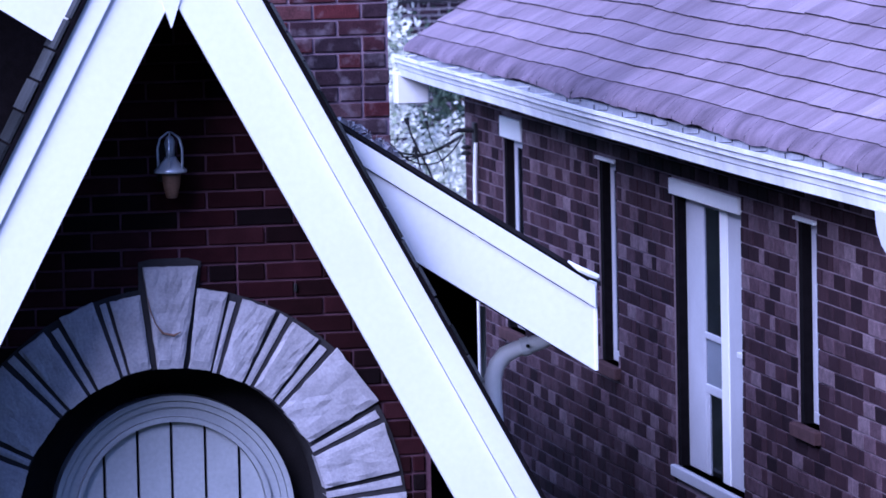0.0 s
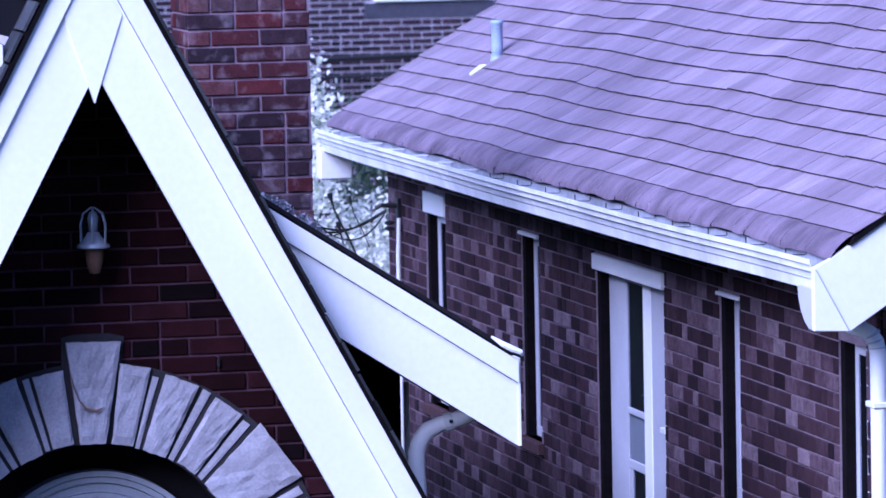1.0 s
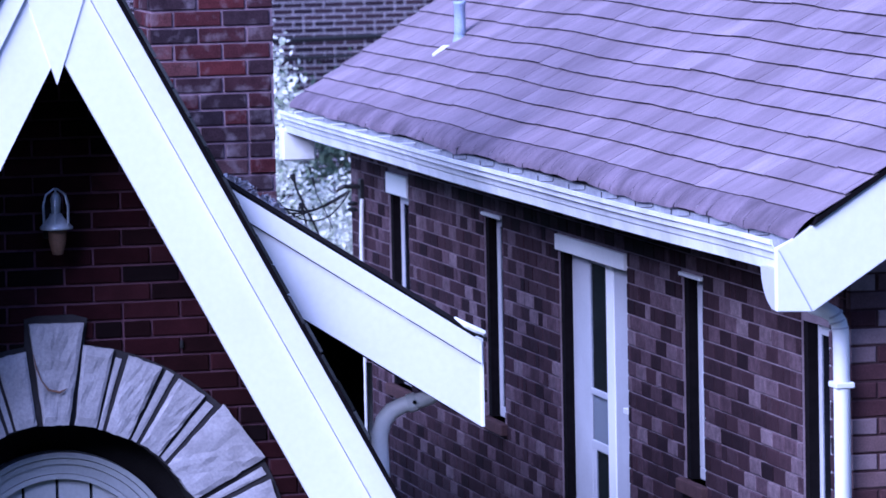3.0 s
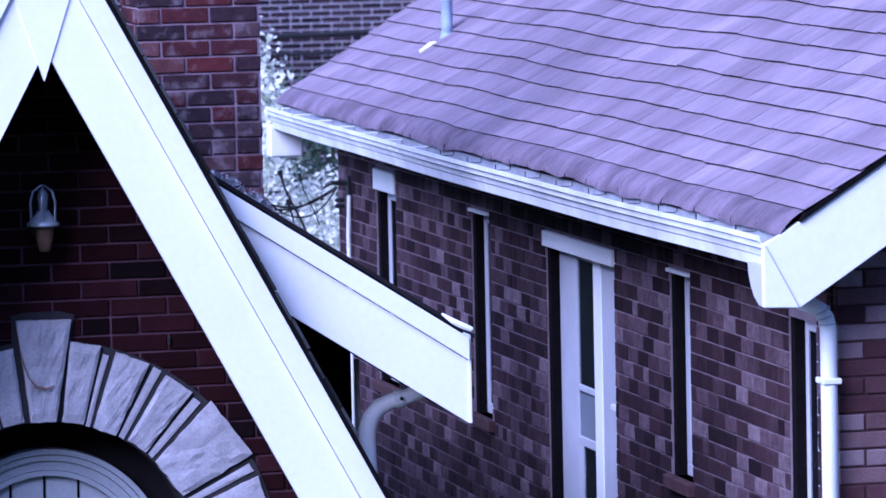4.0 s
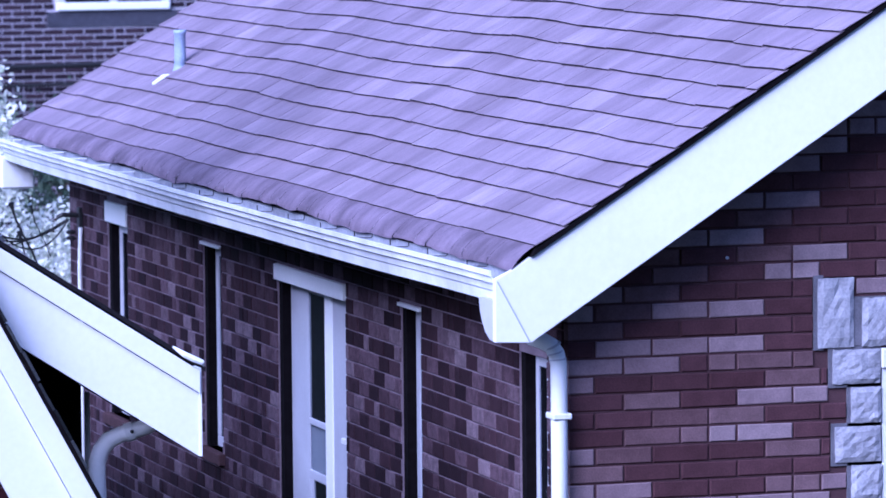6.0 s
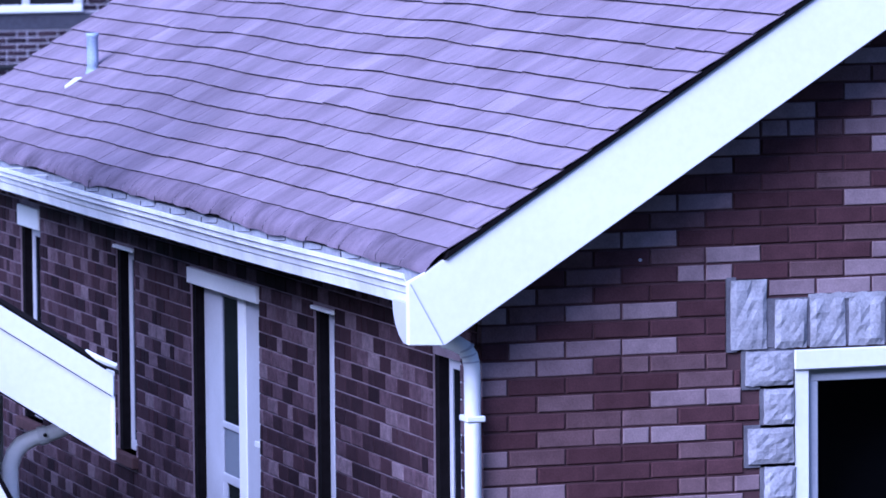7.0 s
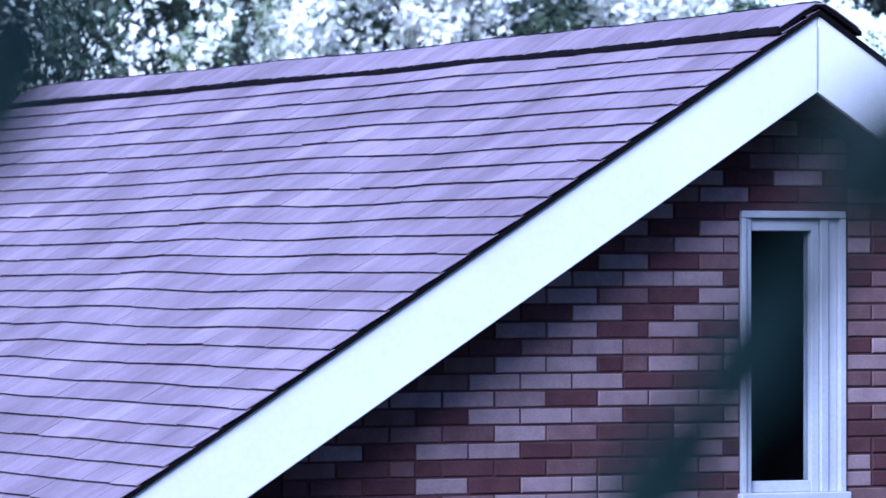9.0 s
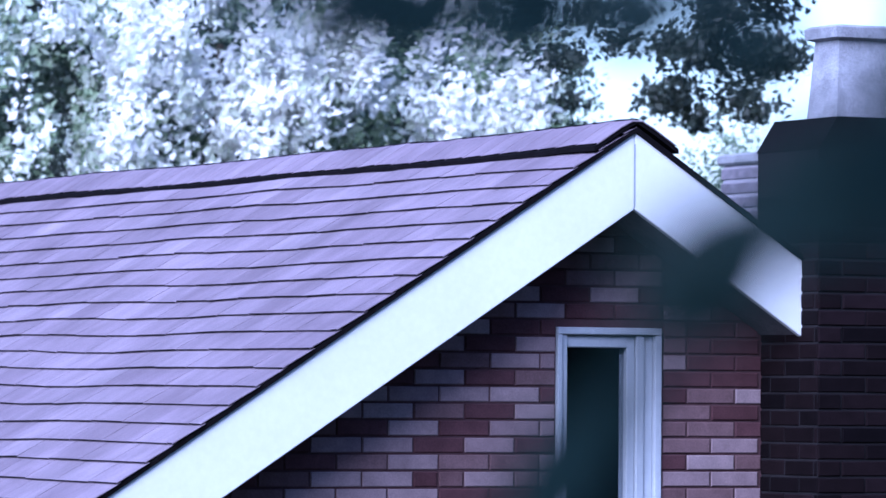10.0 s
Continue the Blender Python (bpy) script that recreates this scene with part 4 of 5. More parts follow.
part("frieze", box((1.8, FY - 0.14, 5.512), (24.2, FY + 0.3, 5.79), 0.01), white_frame, far_house, "pale boxed eave")
part("gutter", box((1.8, FY - 0.25, 5.81), (24.2, FY + 0.3, 5.885), 0.015), white_worn, far_house)
part("roof", prism(bmesh.new(), [(1.7, 5.89), (24.3, 5.89), (24.3, 6.13), (1.7, 6.13)], FY - 0.22, FY + 0.3), slate_far, far_house, "dark slate roof edge")
fw = part("window", box((11.0, FY - 0.05, 3.03), (12.19, FY + 0.02, 3.11), 0.008), white_metal, far_house, "window with a white sill")
part("pane", box((11.08, FY - 0.006, 3.11), (12.11, FY + 0.008, 4.4)), unlit_room, fw)
for k, (a, b) in enumerate(((11.0, 11.08), (12.11, 12.19), (11.56, 11.63))):
    part("frame", box((a, FY - 0.03, 3.11), (b, FY + 0.01, 4.4)), white_frame, fw)
part("soldier_course", box((10.9, FY - 0.012, 2.86), (13.2, FY + 0.02, 3.02)), slate_far, far_house, "dark upright brick course")
for z, r in ((2.455, 0.030), (2.435, 0.012), (2.265, 0.022)):
    c = thing("cable", "dark cable strung along the far wall", "cable", "cables along the far wall")
    pts = [(2.0 + i * 1.1, FY - 0.3, z + 0.02 * math.sin(i * 0.7) + 0.004 * i) for i in range(20)]
    part("cable_run", tube(bmesh.new(), pts, r, 6), black_metal, c)

# far dark chimney beyond the ridge
fc = thing("far_chimney", "weathered brick chimney beyond the ridge", "chimney")
part("shaft", box((15.50, 26.0, 0.0), (16.15, 26.5, 6.27), 0.01), mortar_far, fc)
part("cap", box((15.47, 25.97, 6.27), (16.18, 26.53, 6.34), 0.015), limestone, fc)
for zz in [5.55 + 0.09 * i for i in range(8)]:
    part("band", box((15.492, 25.992, zz), (16.158, 26.508, zz + 0.068), 0.006), weathered_brick, fc)

# ---- vent pipe on the roof ----
def vent_pipe(x, y, h, r, label, boot, skirt):
    vent = thing("vent_pipe", label, "vent pipe", "vent pipes on the roof")
    z = roof_z(x)
    part("pipe", lathe(bmesh.new(), (x, y, z - 0.03), [(r * 1.02, 0.0), (r * 0.97, h * 0.5), (r * 0.95, h + 0.01), (r * 1.06, h + 0.013), (r * 1.06, h + 0.03), (r * 0.85, h + 0.03), (r * 0.8, h)], 18), blue_pipe, vent, smooth=True)
    part("boot", lathe(bmesh.new(), (x, y, z - 0.05), [(r * skirt, 0.0), (r * skirt * 0.95, 0.04), (r * (skirt + 0.8) / 2, 0.06), (r * 1.1, 0.07)], 14), boot, vent)
    bm = prism(bmesh.new(), [(x - 0.15, y - 0.03), (x - 0.07, y - 0.05), (x - 0.08, y + 0.05), (x - 0.14, y + 0.02)], 0, 0.006, "z")
    for v in bm.verts:
        v.co.z += roof_z(v.co.x) + 0.014
    part("flashing", bm, white_metal, vent, "torn white flashing")


vent_pipe(5.892, 23.95, 0.19, 0.030, "slim pale blue vent pipe with white flashing", blue_pipe, 1.35)
vent_pipe(6.956, 21.76, 0.20, 0.050, "stout pale blue vent pipe with dark boot", slate_far, 1.8)

# ---- service cables at the far corner ----
rack = thing("cable_bracket", "dark service bracket with insulators on the brick", "bracket")
part("plate", box((XW - 0.02, 24.93, 2.72), (XW + 0.004, 24.99, 2.90), 0.003), black_metal, rack)
part("arm", tube(bmesh.new(), [(XW - 0.01, 24.95, 2.86), (XW - 0.10, 24.96, 2.865), (XW - 0.13, 24.97, 2.85)], 0.012, 8), black_metal, rack)
for zz in (2.76, 2.73):
    part("insulator", lathe(bmesh.new(), (XW - 0.055, 24.97, zz), [(0.012, 0.0), (0.026, 0.006), (0.026, 0.018), (0.012, 0.024)], 12), black_metal, rack)
part("conduit", tube(bmesh.new(), [(XW - 0.02, 24.90, 2.80), (XW - 0.03, 24.89, 2.6), (XW - 0.02, 24.88, 0.3)], 0.011, 8), white_worn, rack, "pale conduit")
start = Vector((5.53, 24.93, 2.842))
for k, (end, sag, r) in enumerate((((5.02, 24.8, 2.86), 0.10, 0.0055), ((5.02, 24.8, 2.80), 0.075, 0.0055), ((4.98, 24.75, 2.70), 0.03, 0.004), ((5.12, 24.8, 2.82), 0.13, 0.0045))):
    end = Vector(end)
    pts = []
    for i in range(17):
        u = i / 16
        p = start.lerp(end, u)
        p.z -= 4 * sag * u * (1 - u)
        p.y += 0.03 * math.sin(u * 5 + k)
        pts.append(p)
    pts.append(end + (pts[-1] - pts[-2]) * 6)
    c = thing("service_cable", "black sagging service cable", "cable", "service cables")
    part("cable_run", tube(bmesh.new(), pts, r, 6), black_metal, c)
for way, r in ((((5.201, 24.8, 2.95), (5.222, 24.8, 2.87), (5.262, 24.8, 2.78), (5.305, 24.8, 2.70), (5.345, 24.8, 2.60), (5.39, 24.8, 2.44)), 0.006), (((5.245, 24.82, 2.80), (5.27, 24.82, 2.70), (5.285, 24.82, 2.58), (5.29, 24.82, 2.4)), 0.005), (((5.31, 24.82, 2.93), (5.33, 24.82, 2.84), (5.38, 24.82, 2.74), (5.41, 24.82, 2.66)), 0.003)):
    c = thing("service_cable", "black looped drop cable with splice", "cable", "service cables")
    part("cable_run", tube(bmesh.new(), way, r, 6), black_metal, c)
    part("splice", tube(bmesh.new(), [way[0], Vector(way[0]).lerp(Vector(way[1]), 0.45)], [r * 2.6, r * 1.6], 8), black_metal, c)

# ---- foliage ----
def clumps(box_lo, box_hi, groups, per, spread, seed, lean=0.0):
    r = np.random.default_rng(seed)
    lo, hi = np.array(box_lo), np.array(box_hi)
    mid = lo + (hi - lo) * r.random((groups, 3))
    pts = np.repeat(mid, per, 0) + r.normal(size=(groups * per, 3)) * np.array(spread)
    return pts, r


def tree(name, label, trunk_at, height, girth, limbs, seed):
    tr = thing(name, label, "tree")
    r = random.Random(seed)
    x, y = trunk_at
    bm = tube(bmesh.new(), [(x, y, 0), (x + 0.05, y, height * 0.3), (x - 0.05, y + 0.1, height * 0.65), (x + 0.1, y, height)], [girth, girth * 0.8, girth * 0.55, girth * 0.2], 10)
    part("trunk", bm, bark, tr)
    for k in range(limbs):
        a, h = r.uniform(0, math.tau), r.uniform(0.45, 0.9) * height
        ln = r.uniform(0.8, 2.2)
        pts = [(x, y, h)]
        for i in range(1, 5):
            u = i / 4
            pts.append((x + math.cos(a) * ln * u + r.uniform(-0.1, 0.1), y + math.sin(a) * ln * u * 0.6, h + ln * 0.5 * u + r.uniform(-0.1, 0.1)))
        part("limb", tube(bmesh.new(), pts, [girth * 0.35, girth * 0.28, girth * 0.2, girth * 0.12, girth * 0.05], 6), bark, tr)
    return tr


pale_tree = tree("sunlit_tree", "leafy tree behind the ridge, leaves whitened for sunlight", (19.5, 43.0), 8.2, 0.16, 9, 3)
def tree_top(x):
    return 8.62 + 0.16 * np.sin(x * 2.1 - 0.9) + 0.10 * np.sin(x * 6.3) - 1.15 * np.maximum(x - 21.4, 0) ** 1.3


for tone, near, far, groups, seed in ((leaf_sunlit, 41.0, 42.6, 430, 11), (leaf_spray, 41.6, 43.0, 150, 61), (leaf_mid, 43.0, 43.8, 300, 71)):
    pts, r = clumps((13.6, near, 5.4), (22.4, far, 9.3), groups, 170, (0.08, 0.10, 0.22), seed)
    pts = pts[(pts[:, 2] < tree_top(pts[:, 0])) & (pts[:, 0] > 16.3 + 0.15 * np.sin(pts[:, 2] * 5.0))]
    if tone is leaf_sunlit:
        # hanging sprays with dark hollows between them, thinning out towards the darker neighbour
        wave = np.sin(1.9 * pts[:, 0] + 0.5 * pts[:, 2]) + np.sin(3.7 * pts[:, 0] - 1.4 * pts[:, 2] + 1.0) + 0.9 * np.sin(4.3 * pts[:, 2] + 0.9 * pts[:, 0])
        pts = pts[wave > -1.15 + 0.25 * r.random(len(pts))]
        pts = pts[r.random(len(pts)) < np.clip((pts[:, 0] - 16.6) / 2.0, 0.10, 1.0)]
    leaves_mesh("crown", pts, 0.045 + r.random(len(pts)) ** 2 * 0.11, tone, pale_tree, 0.4, 0.9, face=(-0.60, -0.62, 0.50), scatter=0.45 if tone is leaf_sunlit else 0.75)
back_tree = tree("shade_tree", "tall dark green shade tree", (18.0, 52.5), 10.5, 0.3, 12, 4)
pts, r = clumps((12.0, 51.0, 6.0), (29.5, 53.5, 12.4), 900, 170, (0.32, 0.4, 0.28), 12)
pts = pts[(pts[:, 0] < 26.4 + 0.6 * np.sin(pts[:, 2] * 2)) | (pts[:, 2] > 9.55 + 0.25 * np.sin(pts[:, 0] * 3.0))]
leaves_mesh("crown", pts, 0.06 + r.random(len(pts)) * 0.08, leaf_dark, back_tree, 0.2, 0.3)
mid_tree = tree("maple_tree", "mid-green leafy tree between the taller crowns", (23.8, 45.5), 7.6, 0.12, 5, 12)
for tone, groups, seed in ((leaf_mid, 300, 18), (leaf_spray, 40, 19)):
    pts, r = clumps((22.4, 44.6 if tone is leaf_spray else 45.0, 6.0), (24.8, 46.2, 8.9), groups, 90, (0.12, 0.2, 0.12), seed)
    pts = pts[pts[:, 2] < 8.85 - 0.9 * np.maximum(pts[:, 0] - 24.4, 0) + 0.2 * np.sin(pts[:, 0] * 4)]
    leaves_mesh("crown", pts, 0.04 + r.random(len(pts)) * 0.06, tone, mid_tree, 0.3, 0.4, face=(-0.45, -0.75, 0.6))
dark_tree = tree("oak_tree", "dark lobed-leaf tree against the bright sky", (23.6, 37.0), 9.2, 0.2, 6, 6)
pts, r = clumps((19.75, 35.5, 7.10), (21.95, 37.0, 9.4), 66, 210, (0.10, 0.18, 0.075), 13)
low_edge = 7.22 + 0.30 * np.maximum(20.6 - pts[:, 0], 0) + 0.9 * np.maximum(pts[:, 0] - 21.5, 0)
pts = pts[(pts[:, 2] > low_edge + 0.10 * np.sin(pts[:, 0] * 9.0)) & (pts[:, 0] < 22.05 - 0.1 * np.sin(pts[:, 2] * 8.0))]
leaves_mesh("crown", pts, 0.05 + r.random(len(pts)) * 0.055, leaf_dark, dark_tree, 0.2, 0.2)
for k, (a, b) in enumerate((((23.6, 37.0, 8.6), (21.0, 36.2, 8.9)), ((23.6, 37.0, 8.9), (19.6, 36.2, 9.1)))):
    A, B = Vector(a), Vector(b)
    part("limb", tube(bmesh.new(), [A.lerp(B, i / 6) + Vector((0, 0, 0.12 * math.sin(i * 1.3 + k))) for i in range(7)], [0.06, 0.055, 0.05, 0.04, 0.03, 0.02, 0.01], 6), bark, dark_tree)
small_tree = tree("small_tree", "small pale leafy tree beyond the chimney", (22.75, 39.0), 6.6, 0.06, 3, 8)
pts, r = clumps((22.55, 38.6, 6.3), (22.95, 39.4, 7.35), 16, 60, (0.10, 0.12, 0.11), 14)
leaves_mesh("crown", pts, 0.04 + r.random(len(pts)) * 0.04, leaf_spray, small_tree, 0.3, 0.3, face=(-0.45, -0.75, 0.6))
bush = tree("garden_bush", "bright pale-leaved bush between the houses", (6.7, 31.0), 2.4, 0.05, 5, 9)
pts, r = clumps((6.2, 30.5, 1.2), (7.3, 31.6, 2.32), 70, 150, (0.09, 0.12, 0.10), 15)
q, _ = clumps((6.36, 30.8, 2.45), (6.5, 31.2, 3.3), 14, 90, (0.05, 0.1, 0.10), 25)
pts = np.concatenate([pts, q])
leaves_mesh("crown", pts, 0.025 + r.random(len(pts)) * 0.04, leaf_bright, bush, 0.3, 0.4, face=(-0.45, -0.75, 0.6))
hedge = tree("garden_tree", "green garden tree behind the eave", (6.9, 34.0), 2.2, 0.06, 3, 10)
pts, r = clumps((5.6, 33.5, 1.2), (8.4, 35.0, 2.75), 150, 140, (0.14, 0.16, 0.12), 16)
leaves_mesh("crown", pts, 0.03 + r.random(len(pts)) * 0.04, leaf_mid, hedge, 0.3, 0.4)

# ---- near branch, out of focus ----
near_tree = thing("street_tree", "dark green leafy branch close to the viewer", "tree")
part("trunk", tube(bmesh.new(), [(1.35, 0.9, 0), (1.33, 0.88, 2.5), (1.28, 0.86, 5.0), (1.3, 0.85, 7.0)], [0.12, 0.10, 0.08, 0.05], 10), bark, near_tree)


def spot(az, el, d):
    a, e = radians(az), radians(el)
    return Vector((d * math.sin(a) * math.cos(e), d * math.cos(a) * math.cos(e), 4.8 + d * math.sin(e)))


def blade(p, q, width, fold=0.15):
    """A pointed leaf from p to q, folded a little along its middle rib."""
    ax = q - p
    side = ax.cross(Vector((0.45, 0.9, 0.0))).normalized()
    nrm = side.cross(ax).normalized()
    bm, n, mid, l, rgt = bmesh.new(), 8, [], [], []
    for i in range(n + 1):
        u = i / n
        w = width * 0.5 * math.sin(math.pi * min(max(u, 0.02), 0.98)) ** 0.75
        c = p + ax * u + nrm * (0.06 * ax.length * math.sin(u * 3.1))
        mid.append(bm.verts.new(c))
        l.append(bm.verts.new(c + side * w + nrm * w * fold))
        rgt.append(bm.verts.new(c - side * w + nrm * w * fold))
    for i in range(n):
        bm.faces.new((mid[i], mid[i + 1], l[i + 1], l[i]))
        bm.faces.new((mid[i + 1], mid[i], rgt[i], rgt[i + 1]))
    return bm


NEAR = [((20.35, 2.9), (18.7, 0.95), 1.15, 2.1), ((19.6, 3.4), (20.6, 2.2), 0.9, 2.1),
        ((29.1, 0.1), (27.8, -1.9), 0.85, 2.3), ((28.3, -1.2), (26.6, -3.4), 0.9, 2.3),
        ((31.0, 1.9), (29.2, 1.0), 1.0, 2.2), ((32.4, 2.6), (30.6, 1.8), 0.9, 2.2), ((33.0, 3.1), (31.2, 2.0), 1.1, 2.3), ((33.2, 2.2), (31.9, 2.3), 1.1, 2.2), ((30.4, 1.15), (29.6, 0.6), 0.6, 2.2),
        ((28.6, 4.9), (27.4, 4.0), 0.8, 2.6), ((29.9, 4.6), (28.6, 4.35), 0.7, 2.6), ((31.2, 4.3), (29.9, 4.05), 0.6, 2.6), ((33.0, 3.9), (32.0, 3.8), 0.8, 2.6), ((30.6, 5.0), (29.6, 4.8), 0.6, 2.6), ((33.0, 4.9), (32.4, 4.3), 0.6, 2.6),
        ((27.4, 4.75), (26.2, 4.1), 0.75, 2.5), ((26.4, 4.5), (25.2, 4.2), 0.55, 2.5), ((25.2, 5.0), (24.4, 4.4), 0.6, 2.5),
        ((31.4, 2.3), (29.1, 1.35), 0.9, 1.9), ((30.5, 1.6), (29.3, 0.9), 0.7, 1.9), ((29.7, 0.7), (28.1, -1.2), 0.55, 1.9), ((31.9, 3.0), (30.7, 2.3), 0.9, 2.0), ((32.8, 3.2), (31.9, 2.3), 1.2, 2.0),
        ((25.3, 5.1), (27.2, 4.6), 0.8, 2.0), ((27.2, 5.1), (28.9, 4.7), 0.7, 2.0)]
for (a0, e0), (a1, e1), wd, d in NEAR:
    d, wd = d * 0.52, wd * (1.45 if e0 > 3.8 else 1.35)
    p, q = spot(a0, e0, d), spot(a1, e1, d + 0.03)
    part("leaf", blade(p, q, 2 * d * math.tan(radians(wd / 2))), leaf_near, near_tree)
for way in (((56, 6, 2.9), (44, 7.2, 2.7), (36, 6.2, 2.6), (31, 6.0, 2.6), (26, 6.2, 2.5)), ((56, 2, 2.6), (44, 2.2, 2.4), (36, 2.6, 2.3), (33, 2.4, 2.25))):
    part("twig", tube(bmesh.new(), [spot(w[0], w[1], w[2] * 0.52) for w in way], [0.010, 0.007, 0.005, 0.003, 0.002][:len(way)], 6), bark, near_tree)

# ---- bricks ----
def brick_mesh(name, length, height, mats, seed):
    """A brick with chamfered, slightly uneven face: x along the wall, y into it, z up, the face at y = 0."""
    r = random.Random(seed)
    c, d = 0.0035, 0.05
    j = lambda: r.uniform(-0.0012, 0.0012)
    outer = [(0, 0), (length, 0), (length, height), (0, height)]
    inner = [(c, c), (length - c, c), (length - c, height - c), (c, height - c)]
    v = [(x + j(), 0.003 + j(), z + j()) for x, z in outer] + [(x + j(), j(), z + j()) for x, z in inner] + [(x, d, z) for x, z in outer]
    f = [(4, 5, 6, 7)] + [(k, (k + 1) % 4, 4 + (k + 1) % 4, 4 + k) for k in range(4)] + [(8 + k, 8 + (k + 1) % 4, (k + 1) % 4, k) for k in range(4)]
    me = bpy.data.meshes.new(name)
    me.from_pydata(v, [], f)
    me.materials.append(mats)
    return me


def lay(wall, place, rows, mats, rest_mats, joint, course, length, near, limit=300, header=0.12, seed=1, weights=None, proud=0.0):
    """Bricks in running bond. rows: (row, z, list of (s0, s1) stretches). place(s, z): matrix of a brick's lower left corner.
    Those for which near(s, z) holds become pieces of the wall, up to limit; the others are joined into one part."""
    r = random.Random(seed)
    cache, made = {}, 0
    V, F, M = [], [], []
    for k, z, stretches in rows:
        for s0, s1 in stretches:
            s = s0 - (length * (0.5 * (k % 2)) + (s0 * 1.0) % length)
            split = False
            while s < s1:
                if split:
                    ln, split = length * 0.5, False
                elif r.random() < header:
                    ln, split = length * 0.5, True
                else:
                    ln = length
                a, b = max(s, s0) + joint / 2, min(s + ln, s1) - joint / 2
                s += ln
                if b - a < 0.018:
                    continue
                q = round((b - a) / 0.004) * 0.004
                which = r.choices(range(len(mats)), weights or [1] * len(mats))[0]
                m = place(a, z, r.uniform(0, proud))
                if made < limit and near(a, z):
                    key = (q, which, r.randrange(3))
                    if key not in cache:
                        cache[key] = brick_mesh("brick", q, course - joint, mats[which], len(cache) + seed * 50)
                    o = new("brick", cache[key])
                    o.parent = wall
                    o.matrix_world = m
                    made += 1
                else:
                    n = len(V)
                    c, h = 0.0035, course - joint
                    for p in ((0, 0.003, 0), (q, 0.003, 0), (q, 0.003, h), (0, 0.003, h), (c, 0, c), (q - c, 0, c), (q - c, 0, h - c), (c, 0, h - c), (0, 0.03, 0), (q, 0.03, 0), (q, 0.03, h), (0, 0.03, h)):
                        V.append((m @ Vector(p))[:])
                    for fc in ((4, 5, 6, 7), (0, 1, 5, 4), (1, 2, 6, 5), (2, 3, 7, 6), (3, 0, 4, 7), (8, 9, 1, 0), (9, 10, 2, 1), (10, 11, 3, 2), (11, 8, 0, 3)):
                        F.append([n + t for t in fc])
                        M.append(which)
    if V:
        me = bpy.data.meshes.new("brickwork")
        me.from_pydata(V, [], F)
        for mt in rest_mats:
            me.materials.append(mt)
        me.polygons.foreach_set("material_index", M)
        o = new("brickwork", me)
        o.parent = wall
        tagged(o, "", "", "", "stuff")


def free_of(span, z0, z1, blocks):
    """What is left of span at the heights z0 to z1 once blocks (s0, s1, za, zb) are taken out."""
    out = [span]
    for a, b, za, zb in blocks:
        if z1 <= za + 0.004 or z0 >= zb - 0.004:
            continue
        nxt = []
        for s0, s1 in out:
            if b <= s0 or a >= s1:
                nxt.append((s0, s1))
            else:
                if a > s0:
                    nxt.append((s0, a))
                if b < s1:
                    nxt.append((b, s1))
        out = nxt
    return out


L, C = 0.2197, 0.0655
# front gable wall
blocks = [(PICTURE[0] - 0.004, PICTURE[1] + 0.004, PICTURE[2], PICTURE[3] + 0.076), (ATTIC[0] - 0.002, ATTIC[1] + 0.002, ATTIC[2] - 0.006, ATTIC[3] + 0.002), (SX, 11.3, 0, 9)]
blocks += [(a - 0.012, b + 0.012, c - 0.008, d + 0.006) for a, b, c, d in STONES] + [(6.60, 8.70, 2.885, 3.088)] + [(a - 0.014, 6.84, c - 0.013, d + 0.0125) for a, b, c, d in STONES[14:]]
rows = []
for k in range(72):
    z = 3.6178 - C + C * (k - 40) + 0.0045
    if z < 0.05 or z > 5.75:
        continue
    lo = max(XW + 0.0, (z + 0.098 + 0.12) / SLOPE)
    hi = 2 * RIDGE - lo
    if hi - lo > 0.1:
        rows.append((k, z, free_of((lo, min(hi, 11.2)), z, z + C, blocks)))
lay(front_wall, lambda s, z, p: Matrix.Translation((s, YW - p, z)), rows, [brick_dark_o, brick_mid_o, brick_light_o], [brick_dark_i, brick_mid_i, brick_light_i], 0.009, C, L,
    lambda s, z: z > 2.3 and s < 8.15, 300, 0.07, 3, [41, 23, 36], 0.003)
# side wall: rows run along y, seen from outside with y to the left
blocks = [(y0, y1, z0 - 0.055, z1 + 0.002) for y0, y1, z0, z1 in SIDE.values()]
blocks += [(SIDE["sash"][0] - 0.012, SIDE["sash"][1] + 0.012, 2.85, 2.925), (SIDE["end"][0] - 0.012, SIDE["end"][1] + 0.017, 2.86, 2.98)]
rows = []
for k in range(48):
    z = -0.01 + C * k
    rows.append((k, z, [(50 - b, 50 - a) for a, b in free_of((YW + 0.055, BACK), z, z + C, blocks)]))
turn = Matrix(((0, 1, 0, 0), (-1, 0, 0, 0), (0, 0, 1, 0), (0, 0, 0, 1)))
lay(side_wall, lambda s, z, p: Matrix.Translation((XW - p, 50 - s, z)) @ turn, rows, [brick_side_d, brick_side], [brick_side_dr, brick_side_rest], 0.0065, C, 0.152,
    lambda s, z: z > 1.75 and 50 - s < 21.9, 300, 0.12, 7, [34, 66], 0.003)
# entry wall
rows = []
CE = 0.0674
